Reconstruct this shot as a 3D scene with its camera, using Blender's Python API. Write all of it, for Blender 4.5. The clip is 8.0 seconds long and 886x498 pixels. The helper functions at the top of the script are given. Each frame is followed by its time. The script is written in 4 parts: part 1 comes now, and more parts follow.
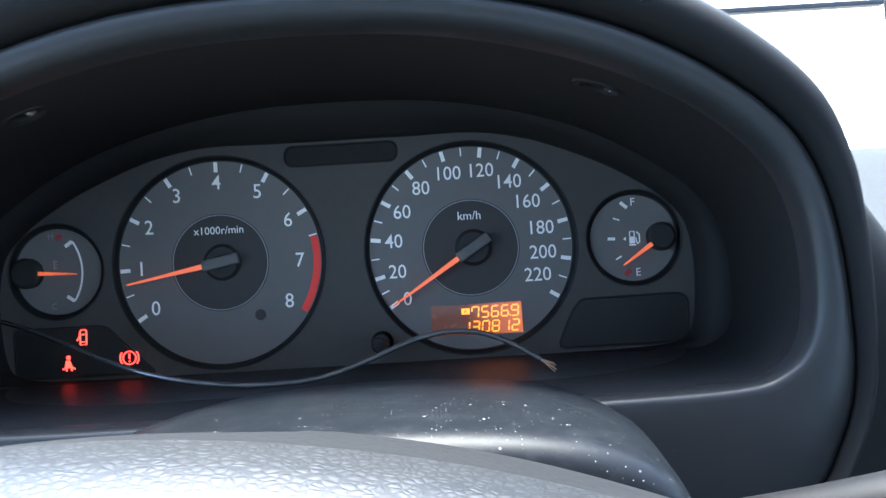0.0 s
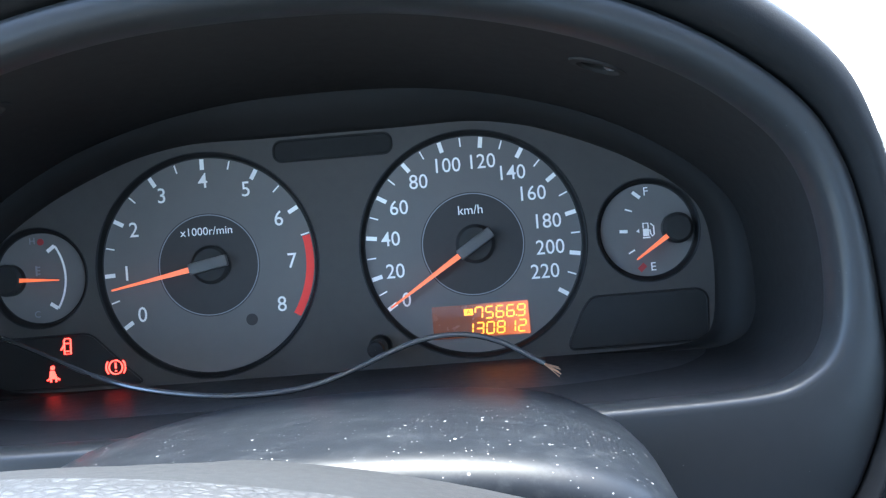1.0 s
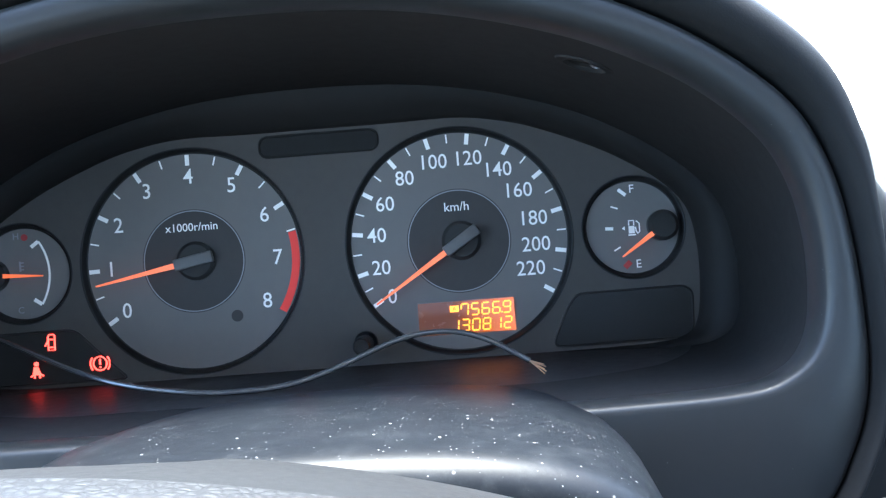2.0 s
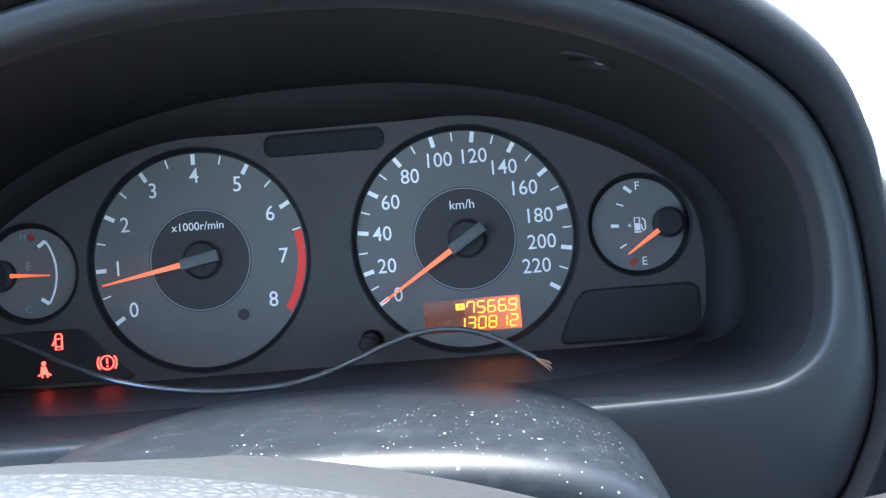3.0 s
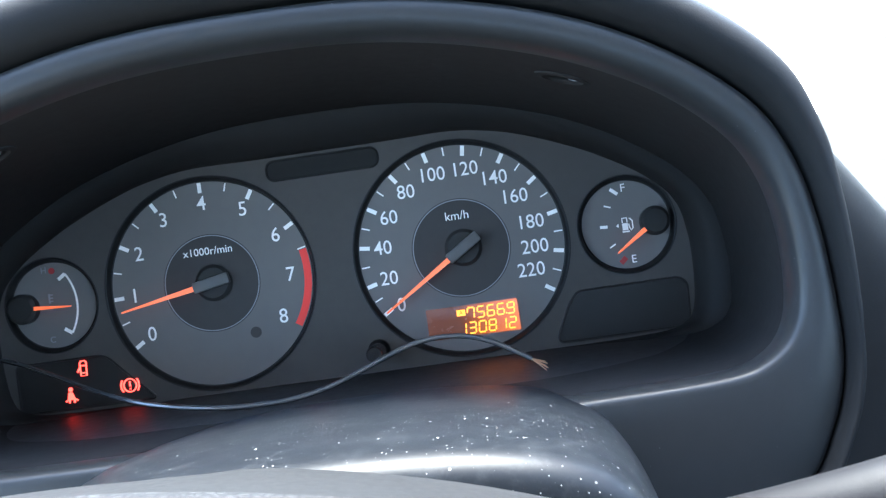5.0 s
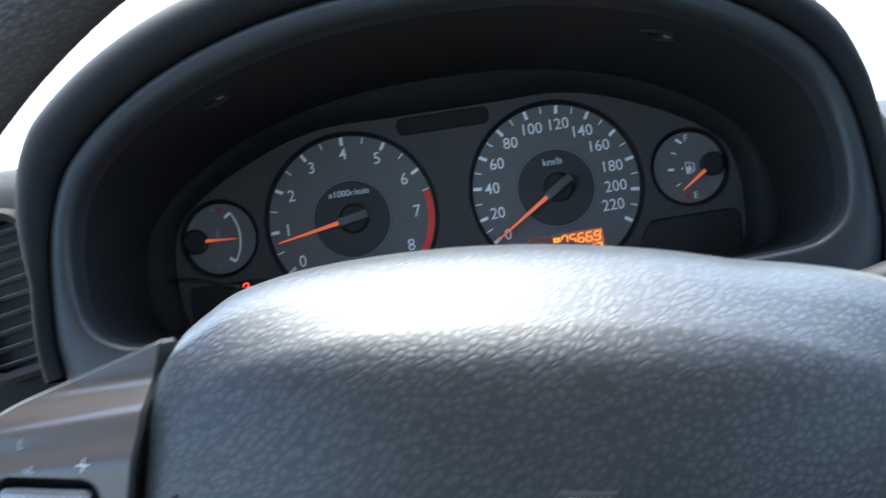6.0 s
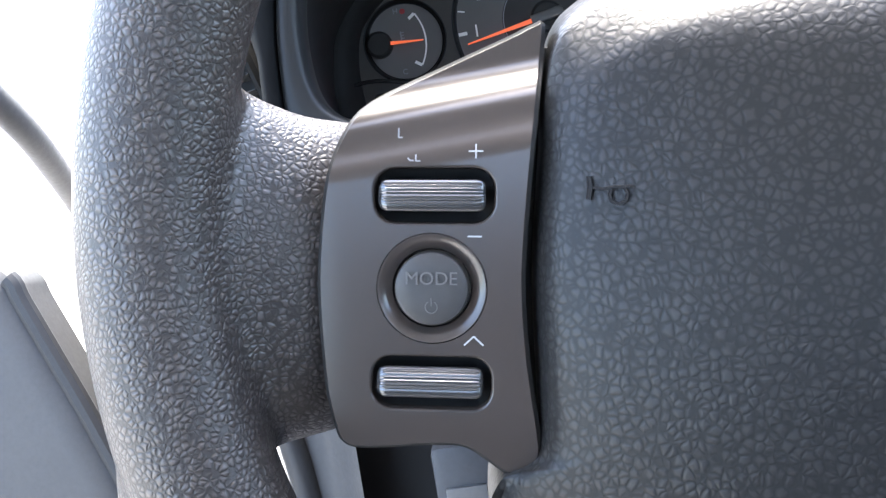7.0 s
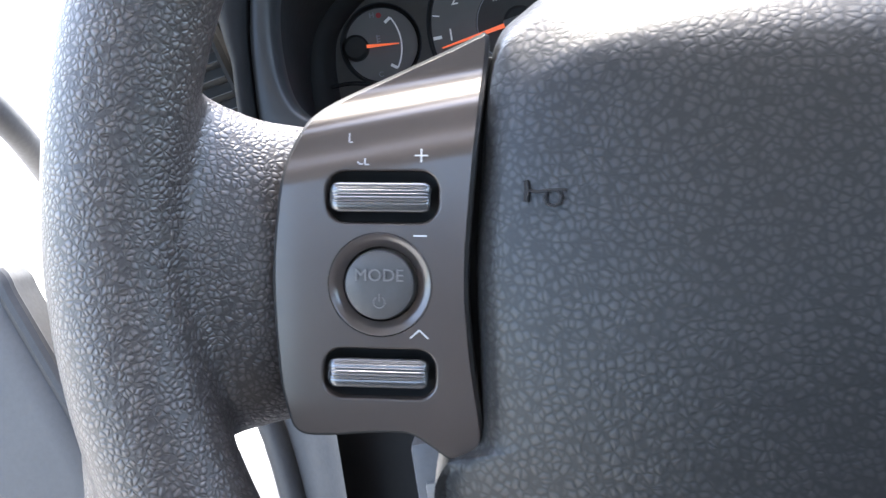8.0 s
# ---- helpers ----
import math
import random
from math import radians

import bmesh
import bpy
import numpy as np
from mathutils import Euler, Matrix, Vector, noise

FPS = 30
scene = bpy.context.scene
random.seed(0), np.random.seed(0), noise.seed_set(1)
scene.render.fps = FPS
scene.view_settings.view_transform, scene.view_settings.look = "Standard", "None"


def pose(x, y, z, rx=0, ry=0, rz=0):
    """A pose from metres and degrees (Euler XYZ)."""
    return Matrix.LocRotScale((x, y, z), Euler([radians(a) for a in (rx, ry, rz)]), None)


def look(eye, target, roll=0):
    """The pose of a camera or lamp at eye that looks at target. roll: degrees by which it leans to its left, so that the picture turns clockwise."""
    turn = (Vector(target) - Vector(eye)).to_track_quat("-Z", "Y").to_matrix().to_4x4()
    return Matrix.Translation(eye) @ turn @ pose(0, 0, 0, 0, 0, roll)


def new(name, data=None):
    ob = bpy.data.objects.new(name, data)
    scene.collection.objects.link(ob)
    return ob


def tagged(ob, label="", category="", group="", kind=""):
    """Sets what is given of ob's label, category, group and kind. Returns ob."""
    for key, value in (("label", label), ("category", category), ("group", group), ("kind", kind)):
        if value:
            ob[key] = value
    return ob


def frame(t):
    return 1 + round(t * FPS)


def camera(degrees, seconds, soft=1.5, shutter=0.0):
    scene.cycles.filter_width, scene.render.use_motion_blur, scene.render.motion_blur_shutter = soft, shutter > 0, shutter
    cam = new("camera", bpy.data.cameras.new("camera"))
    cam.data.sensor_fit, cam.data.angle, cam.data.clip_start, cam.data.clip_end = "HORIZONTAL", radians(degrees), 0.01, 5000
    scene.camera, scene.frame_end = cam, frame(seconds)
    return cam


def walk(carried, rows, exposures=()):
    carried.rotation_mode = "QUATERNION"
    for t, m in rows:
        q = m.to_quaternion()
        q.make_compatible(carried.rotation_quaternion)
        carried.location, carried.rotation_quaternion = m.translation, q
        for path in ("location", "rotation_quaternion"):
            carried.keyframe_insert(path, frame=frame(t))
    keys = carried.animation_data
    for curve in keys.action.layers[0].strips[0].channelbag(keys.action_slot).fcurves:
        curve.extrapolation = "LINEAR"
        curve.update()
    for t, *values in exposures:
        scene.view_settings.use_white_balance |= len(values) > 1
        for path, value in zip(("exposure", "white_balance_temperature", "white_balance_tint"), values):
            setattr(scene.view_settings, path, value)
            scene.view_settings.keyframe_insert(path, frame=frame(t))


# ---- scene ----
cam = camera(48.0, 8.0, soft=1.3, shutter=0.3)
PATH = [
    (0, (0.043, -0.433, -0.009), (0.04, 1.567, 0.033), -3.4),
    (0.2, (0.046, -0.416, -0.012), (0.032, 1.583, 0.02), -3.5),
    (0.5, (0.063, -0.406, -0.01), (-0.012, 1.592, 0.006), -5.2),
    (1, (0.059, -0.406, -0.009), (-0.024, 1.592, 0.03), -4.5),
    (1.5, (0.059, -0.406, -0.008), (0.006, 1.593, 0.019), -4.3),
    (3, (0.06, -0.406, -0.009), (-0.012, 1.592, 0.018), -4.6),
    (3.5, (0.06, -0.406, -0.009), (-0.014, 1.592, 0.019), -4.7),
    (4, (0.06, -0.406, -0.009), (-0.017, 1.592, 0.017), -4.8),
    (5.3, (0.07, -0.446, -0.01), (-0.052, 1.55, 0.019), -8.8),
    (5.5, (0.069, -0.469, -0.017), (-0.066, 1.525, 0.056), -8.7),
    (5.7, (0.052, -0.496, -0.019), (-0.065, 1.499, 0.054), -8.1),
    (5.9, (0.015, -0.519, -0.036), (-0.026, 1.478, 0.056), -8.8),
    (6, (-0.001, -0.525, -0.048), (-0.033, 1.471, 0.047), -8.6),
    (6.1, (-0.012, -0.528, -0.05), (-0.043, 1.471, 0.021), -8.4),
    (6.3, (-0.039, -0.528, -0.061), (-0.087, 1.471, -0.024), -8.8),
    (6.5, (-0.063, -0.52, -0.069), (-0.146, 1.478, -0.076), -8.6),
    (6.7, (-0.079, -0.511, -0.076), (-0.199, 1.485, -0.12), -9.0),
    (7, (-0.089, -0.503, -0.083), (-0.225, 1.49, -0.174), -9.3),
    (7.5, (-0.092, -0.497, -0.081), (-0.222, 1.496, -0.183), -9.6),
    (8, (-0.078, -0.515, -0.084), (-0.203, 1.479, -0.18), -9.0),
]
SKY, SUN = 0.15, 1.5
STOPS = [(0.0, 3.95, 5850, 2), (0.3, 4.48, 5850, 2), (1.5, 4.52, 5850, 2), (3.0, 4.57, 5850, 2), (4.2, 4.57, 5850, 2), (5.3, 4.55, 5850, 2), (5.5, 4.23, 5850, 2), (6.1, 3.42, 6000, 0), (6.5, 3.52, 6200, 1), (7.0, 3.98, 6600, 9), (8.0, 4.00, 6600, 9)]
TILT = -20.0
DASH = pose(0, 0, 0, TILT, 0, 0)          # the dashboard leans back; all of it is laid out in its own upright frame
walk(cam, [(t, DASH @ look(e, g, r)) for t, e, g, r in PATH], exposures=STOPS)

# ---------------------------------------------------------------- light
world = bpy.data.worlds.new("sky")
scene.world = world
world.use_nodes = True
wn = world.node_tree.nodes
sky = wn.new("ShaderNodeTexSky")
sky.sky_type = "NISHITA"
sky.sun_disc = False
sky.sun_elevation, sky.sun_rotation = radians(62), radians(-2)
sky.air_density, sky.dust_density = 1.0, 3.0
wn["Background"].inputs["Strength"].default_value = SKY
world.node_tree.links.new(sky.outputs[0], wn["Background"].inputs["Color"])
lamp = bpy.data.lights.new("sun", "SUN")
lamp.energy, lamp.angle, lamp.color = SUN, radians(32), (1.0, 0.96, 0.9)
sun = new("sun", lamp)
sun.matrix_world = look((-0.08, 2.44, 4.6), (0, 0, 0))

# ---------------------------------------------------------------- materials
def material(name, base, rough=0.5, metal=0.0, grain=0.0, grain_scale=900.0, stain=0.0, stain_scale=25.0,
             leather=0.0, leather_scale=600.0, specks=0.0, emit=0.0, spec=0.5, crest_light=1.5, dust=0.22):
    m = bpy.data.materials.new(name)
    m.use_nodes = True
    n, l = m.node_tree.nodes, m.node_tree.links
    b = n["Principled BSDF"]
    b.inputs["Roughness"].default_value = rough
    b.inputs["Metallic"].default_value = metal
    b.inputs["Specular IOR Level"].default_value = spec
    co = n.new("ShaderNodeTexCoord")
    rgb = n.new("ShaderNodeRGB")
    rgb.outputs[0].default_value = (*base, 1)
    colour = rgb.outputs[0]

    def noise_tex(scale, detail=3.0, rough_n=0.6):
        t = n.new("ShaderNodeTexNoise")
        t.inputs["Scale"].default_value, t.inputs["Detail"].default_value, t.inputs["Roughness"].default_value = scale, detail, rough_n
        l.new(co.outputs["Object"], t.inputs["Vector"])
        return t

    def ramp(src, a, b_, lo, hi):
        r = n.new("ShaderNodeMapRange")
        r.inputs[1].default_value, r.inputs[2].default_value, r.inputs[3].default_value, r.inputs[4].default_value = a, b_, lo, hi
        l.new(src, r.inputs[0])
        return r.outputs[0]

    def mix(fac, a, col, mode="MIX"):
        x = n.new("ShaderNodeMix")
        x.data_type, x.blend_type = "RGBA", mode
        if isinstance(fac, float):
            x.inputs[0].default_value = fac
        else:
            l.new(fac, x.inputs[0])
        l.new(a, x.inputs[6])
        if isinstance(col, tuple):
            x.inputs[7].default_value = (*col, 1)
        else:
            l.new(col, x.inputs[7])
        return x.outputs[2]

    if stain:
        s1, s2 = noise_tex(stain_scale, 5), noise_tex(stain_scale * 9, 4)
        colour = mix(ramp(s1.outputs[0], 0.3, 0.8, 0.0, stain), colour, tuple(min(1, c * 1.5 + 0.002) for c in base))
        colour = mix(ramp(s2.outputs[0], 0.4, 0.75, 0.0, stain), colour, tuple(c * 0.55 for c in base))
        l.new(ramp(s2.outputs[0], 0.25, 0.75, max(0.05, rough - 0.2 * stain), min(1, rough + 0.25 * stain)), b.inputs["Roughness"])
    if specks:
        for size, share, lo, hi in ((360.0, specks * 0.30, 0.05, 0.15), (900.0, specks * 0.50, 0.06, 0.20)):
            v = n.new("ShaderNodeTexVoronoi")
            v.inputs["Scale"].default_value = size
            l.new(co.outputs["Object"], v.inputs["Vector"])
            pick = n.new("ShaderNodeSeparateColor")
            l.new(v.outputs["Color"], pick.inputs[0])
            few = ramp(pick.outputs[0], 1 - share, 1 - share + 0.02, 0.0, 1.0)
            dot = ramp(v.outputs["Distance"], lo, hi, 1.0, 0.0)
            mul = n.new("ShaderNodeMath")
            mul.operation = "MULTIPLY"
            l.new(few, mul.inputs[0]), l.new(dot, mul.inputs[1])
            colour = mix(mul.outputs[0], colour, (dust, dust, dust))
        if specks > 0.05:
            film = noise_tex(110, 6, 0.8)
            colour = mix(ramp(film.outputs[0], 0.5, 0.9, 0.0, 0.16 * specks), colour, (0.25, 0.26, 0.27))
    height = None
    if leather:
        cell = 1.0 / leather_scale
        shift = co.outputs["Object"]
        for freq, amp in ((0.35, 1.0), (0.9, 0.22)):
            warp = noise_tex(leather_scale * freq, 2)
            add = n.new("ShaderNodeVectorMath")
            add.operation = "MULTIPLY_ADD"
            l.new(warp.outputs["Color"], add.inputs[0])
            add.inputs[1].default_value = (amp * cell,) * 3
            l.new(shift, add.inputs[2])
            shift = add.outputs[0]
        v = n.new("ShaderNodeTexVoronoi")
        v.feature = "DISTANCE_TO_EDGE"
        v.inputs["Scale"].default_value = leather_scale
        l.new(shift, v.inputs["Vector"])
        r = n.new("ShaderNodeMapRange")
        r.interpolation_type = "SMOOTHSTEP"
        r.inputs[1].default_value, r.inputs[2].default_value, r.inputs[3].default_value, r.inputs[4].default_value = 0.0, 0.32, 0.0, 1.0
        l.new(v.outputs["Distance"], r.inputs[0])
        f1 = n.new("ShaderNodeTexVoronoi")
        f1.inputs["Scale"].default_value = leather_scale
        l.new(shift, f1.inputs["Vector"])
        pit = n.new("ShaderNodeMapRange")
        pit.interpolation_type = "SMOOTHSTEP"
        pit.inputs[1].default_value, pit.inputs[2].default_value, pit.inputs[3].default_value, pit.inputs[4].default_value = 0.05, 0.65, 0.40, 0.0
        l.new(f1.outputs["Distance"], pit.inputs[0])
        both = n.new("ShaderNodeMath")
        both.operation = "MULTIPLY_ADD"
        l.new(r.outputs[0], both.inputs[0]), l.new(pit.outputs[0], both.inputs[2])
        both.inputs[1].default_value = 0.60
        ridge = both.outputs[0]
        patch = noise_tex(leather_scale * 0.22, 3)
        fade = n.new("ShaderNodeMath")
        fade.operation = "MULTIPLY"
        l.new(ridge, fade.inputs[0]), l.new(ramp(patch.outputs[0], 0.3, 0.7, 0.6, 1.0), fade.inputs[1])
        fine = noise_tex(leather_scale * 2.2, 3)
        plus = n.new("ShaderNodeMath")
        plus.operation = "MULTIPLY_ADD"
        l.new(fine.outputs[0], plus.inputs[0])
        plus.inputs[1].default_value = 0.07
        l.new(fade.outputs[0], plus.inputs[2])
        height = plus.outputs[0]
        # relief shade in the colour: pebble tops lightened, creases left dark and less glossy
        colour = mix(ramp(fade.outputs[0], 0.1, 0.9, 0.0, 0.7), colour, tuple(c * crest_light for c in base))
        l.new(ramp(fade.outputs[0], 0.05, 0.6, spec * 0.68, spec * 1.1), b.inputs["Specular IOR Level"])
        strength = 1.0
    elif grain:
        height = noise_tex(grain_scale, 4, 0.7).outputs[0]
        strength = grain
    if height is not None:
        bp = n.new("ShaderNodeBump")
        bp.inputs["Strength"].default_value = strength
        bp.inputs["Distance"].default_value = 0.0011 * leather if leather else 0.0002
        l.new(height, bp.inputs["Height"])
        l.new(bp.outputs[0], b.inputs["Normal"])
    l.new(colour, b.inputs["Base Color"])
    if emit:
        b.inputs["Emission Color"].default_value = (*base, 1)
        b.inputs["Emission Strength"].default_value = emit
    return m


M_HOOD = material("dash_vinyl", (0.0095, 0.0098, 0.0100), 0.6, grain=0.3, grain_scale=1400, stain=0.12, spec=0.07)
M_BEZEL = material("bezel_plastic", (0.0180, 0.0190, 0.0196), 0.34, grain=0.08, grain_scale=1500, stain=0.12, specks=0.03, spec=0.21)
M_TUNNEL = material("matt_black_plastic", (0.0155, 0.0151, 0.0149), 0.65, grain=0.2, grain_scale=1600, stain=0.12, spec=0.12)
M_COVE = material("cove_plastic", (0.014, 0.0135, 0.0132), 0.6, grain=0.2, grain_scale=1600, stain=0.12, spec=0.12)
M_SLAT = material("louvre_plastic", (0.050, 0.050, 0.050), 0.4, grain=0.1, stain=0.1, spec=0.4)
M_FACE = material("gauge_face_plastic", (0.060, 0.0550, 0.0515), 0.6, grain=0.15, grain_scale=2200, stain=0.12, spec=0.15)
M_GLOSS = material("gloss_black_plastic", (0.012, 0.012, 0.013), 0.16, stain=0.2)
M_DIAL = material("dial_grey_print", (0.142, 0.133, 0.128), 0.6, grain=0.05, grain_scale=2600, stain=0.08, stain_scale=18, spec=0.12)
M_DIALDARK = material("dial_dark_print", (0.052, 0.0485, 0.0470), 0.6, grain=0.05, stain=0.10, spec=0.12)
M_RING = material("dial_ring_black", (0.010, 0.010, 0.0105), 0.5, stain=0.1, spec=0.2)
M_SILL = material("sill_plastic", (0.024, 0.0235, 0.0235), 0.45, grain=0.05, grain_scale=1500, stain=0.15, spec=0.13)
M_WHITE = material("white_print", (0.87, 0.85, 0.82), 0.5, spec=0.2)
M_MARK = material("light_grey_print", (0.40, 0.40, 0.40), 0.5)
M_GREYPRINT = material("grey_print", (0.22, 0.22, 0.24), 0.5)
M_FAINT = material("worn_grey_print", (0.108, 0.106, 0.104), 0.5)
M_RED = material("red_print", (0.80, 0.055, 0.045), 0.5, spec=0.2)
M_DIMRED = material("dim_red_print", (0.30, 0.02, 0.02), 0.5)
M_NEEDLE = material("orange_needle", (0.90, 0.15, 0.05), 0.4, emit=0.04)
M_HUB = material("needle_hub", (0.024, 0.023, 0.0225), 0.6, grain=0.2, stain=0.1, spec=0.2)
M_HUBBAR = material("needle_bar", (0.070, 0.066, 0.064), 0.5, grain=0.2, stain=0.2)
M_LCD = material("display_glass", (0.085, 0.028, 0.012), 0.25, emit=0.10, stain=0.2)
M_LCDDIG = material("display_digits", (0.9, 0.24, 0.015), 0.3, emit=0.19)
M_LAMPRED = material("warning_lamp_red", (1.0, 0.05, 0.035), 0.4, emit=0.30)
M_WINDOW = material("smoked_lens", (0.020, 0.0193, 0.0190), 0.4, stain=0.08, spec=0.15)
M_WIRE = material("black_wire_sleeve", (0.045, 0.045, 0.047), 0.22, spec=1.0)
M_COPPER = material("copper_strand", (0.75, 0.48, 0.30), 0.35, metal=0.8)
M_SHROUD = material("dusty_column_plastic", (0.0070, 0.0083, 0.0104), 0.33, grain=0.10, grain_scale=1300, stain=0.10, specks=0.46, spec=0.075, dust=0.27)
M_LEATHER = material("rim_leather_grain", (0.0250, 0.0211, 0.0196), 0.40, leather=0.18, leather_scale=700, stain=0.2, stain_scale=18, spec=0.78, crest_light=2.7)
M_PAD = material("pad_vinyl_grain", (0.0122, 0.0127, 0.0134), 0.40, leather=0.074, leather_scale=520, stain=0.12, stain_scale=14, spec=0.37, crest_light=1.3)
M_PADREAR = material("pad_rear_shade", (0.0100, 0.0105, 0.0112), 0.5, grain=0.2, grain_scale=1200, stain=0.2, stain_scale=60, spec=0.16)
M_PANEL = material("satin_switch_panel", (0.046, 0.0370, 0.0330), 0.22, grain=0.02, grain_scale=2500, stain=0.06, spec=0.70)
M_BUTTON = material("switch_rubber", (0.045, 0.044, 0.044), 0.42, grain=0.15, stain=0.25)
M_ROLLER = material("roller_satin", (0.15, 0.152, 0.157), 0.20, metal=0.8, stain=0.1, stain_scale=90)
M_STALK = material("stalk_plastic", (0.008, 0.008, 0.009), 0.5, grain=0.2, grain_scale=1400, stain=0.1, spec=0.08)
M_POD = material("pale_pod_plastic", (0.42, 0.45, 0.50), 0.3, stain=0.1)
M_GAP = material("gap_black", (0.006, 0.006, 0.006), 0.7)
M_CHROME = material("chrome_badge", (0.86, 0.85, 0.78), 0.34, metal=1.0, stain=0.2, stain_scale=60)
M_EMBOSS = material("embossed_mark", (0.008, 0.008, 0.009), 0.6, spec=0.2)
M_SCREW = material("screw_steel", (0.45, 0.45, 0.46), 0.32, metal=1.0, stain=0.3)
M_TRIM = material("grey_cabin_trim", (0.118, 0.113, 0.107), 0.6, grain=0.3, grain_scale=900, stain=0.2)
M_CARD = material("door_card_vinyl", (0.048, 0.047, 0.046), 0.6, grain=0.3, grain_scale=900, stain=0.2)
M_KICK = material("kick_trim_grey", (0.035, 0.036, 0.038), 0.6, grain=0.3, stain=0.2)
M_DARKTRIM = material("dark_cabin_trim", (0.045, 0.046, 0.050), 0.55, grain=0.3, grain_scale=900, stain=0.25)
M_RUBBER = material("door_seal_rubber", (0.015, 0.015, 0.016), 0.6, stain=0.2)
M_HEADLINER = material("headliner_cloth", (0.36, 0.355, 0.35), 0.9, grain=0.4, grain_scale=700, stain=0.2)
M_WALLGREY = material("grey_wall_cloth", (0.07, 0.07, 0.072), 0.9, grain=0.6, grain_scale=500, stain=0.25, stain_scale=8)
M_CARPET = material("carpet", (0.10, 0.10, 0.105), 0.95, grain=0.9, grain_scale=600, stain=0.3)
M_GROUND = material("concrete_yard", (0.32, 0.31, 0.29), 0.85, grain=0.4, grain_scale=60, stain=0.3, stain_scale=1.2)

# the display's backlight sits at its right end
dn, dl = M_LCD.node_tree.nodes, M_LCD.node_tree.links
d_co, d_sep, d_map = dn.new("ShaderNodeTexCoord"), dn.new("ShaderNodeSeparateXYZ"), dn.new("ShaderNodeMapRange")
dl.new(d_co.outputs["Object"], d_sep.inputs[0]), dl.new(d_sep.outputs[0], d_map.inputs[0])
d_map.inputs[1].default_value, d_map.inputs[2].default_value, d_map.inputs[3].default_value, d_map.inputs[4].default_value = .050, .080, 0.012, 0.17
dl.new(d_map.outputs[0], dn["Principled BSDF"].inputs["Emission Strength"])
dn["Principled BSDF"].inputs["Emission Color"].default_value = (0.32, 0.06, 0.008, 1)


# ---------------------------------------------------------------- building helpers
def finish(bm, name, mat, angle=35.0):
    bmesh.ops.remove_doubles(bm, verts=bm.verts, dist=1e-6)
    bmesh.ops.recalc_face_normals(bm, faces=bm.faces)
    me = bpy.data.meshes.new(name)
    bm.to_mesh(me)
    bm.free()
    for p in me.polygons:
        p.use_smooth = True
    me.set_sharp_from_angle(angle=radians(angle))
    me.materials.append(mat)
    return me


def part(name, bm, mat, parent, label="", angle=35.0):
    ob = new(name, finish(bm, name, mat, angle))
    ob.parent = parent
    return tagged(ob, label)


def thing(name, label, category, kind="", group="", m=None):
    ob = new(name)
    ob.empty_display_size = 0.02
    ob.matrix_basis = DASH if m is None else m
    return tagged(ob, label, category, group, kind)


def solid(name, bm, mat, label, category, kind="", m=None, angle=35.0):
    ob = new(name, finish(bm, name, mat, angle))
    ob.matrix_basis = DASH if m is None else m
    return tagged(ob, label, category, "", kind)


def smooth_loop(pts, per=6, closed=True):
    """Catmull-Rom through the points."""
    out, n = [], len(pts)
    rng = range(n) if closed else range(n - 1)
    for i in rng:
        def at(k):
            return Vector(pts[k % n]) if closed else Vector(pts[min(max(k, 0), n - 1)])
        a, b, c, d = at(i - 1), at(i), at(i + 1), at(i + 2)
        for s in range(per):
            t = s / per
            out.append(0.5 * (2 * b + (c - a) * t + (2 * a - 5 * b + 4 * c - d) * t * t + (3 * b - a - 3 * c + d) * t ** 3))
    if not closed:
        out.append(Vector(pts[-1]))
    return out


def offset_loop(pts, d):
    """Shift a closed plane loop outwards by d (counter-clockwise loops grow for d > 0)."""
    n = len(pts)
    area = sum(pts[i][0] * pts[(i + 1) % n][1] - pts[(i + 1) % n][0] * pts[i][1] for i in range(n))
    sgn = 1 if area > 0 else -1
    out = []
    for i in range(n):
        a, c = Vector(pts[i - 1]), Vector(pts[(i + 1) % n])
        t = (c - a).normalized()
        out.append(Vector(pts[i]) + Vector((t[1], -t[0])) * d * sgn)
    return out


def loft(bm, rings, closed=True, cap0=False, cap1=False):
    vs = [[bm.verts.new(p) for p in r] for r in rings]
    n = len(rings[0])
    for a, b in zip(vs, vs[1:]):
        for i in range(n if closed else n - 1):
            j = (i + 1) % n
            try:
                bm.faces.new((a[i], a[j], b[j], b[i]))
            except ValueError:
                pass
    if cap0:
        bm.faces.new(vs[0])
    if cap1:
        bm.faces.new(vs[-1])
    return vs


def box(bm, lo, hi, m=None, bevel=0.0):
    r = bmesh.ops.create_cube(bm, size=1.0)
    s = [hi[i] - lo[i] for i in range(3)]
    c = [(hi[i] + lo[i]) / 2 for i in range(3)]
    mm = Matrix.Translation(c) @ Matrix.Diagonal((*s, 1))
    if m is not None:
        mm = m @ mm
    bmesh.ops.transform(bm, matrix=mm, verts=r["verts"])
    if bevel:
        es = list({e for v in r["verts"] for e in v.link_edges})
        bmesh.ops.bevel(bm, geom=es, offset=bevel, segments=2, affect="EDGES", profile=0.6)


def disc_ring(bm, cx, cz, profile, n=96):
    """Turn a profile of (radius, y) round the axis along y through (cx, cz)."""
    rings = [[(cx + r * math.cos(2 * math.pi * k / n), y, cz + r * math.sin(2 * math.pi * k / n)) for k in range(n)] for r, y in profile]
    return loft(bm, rings)


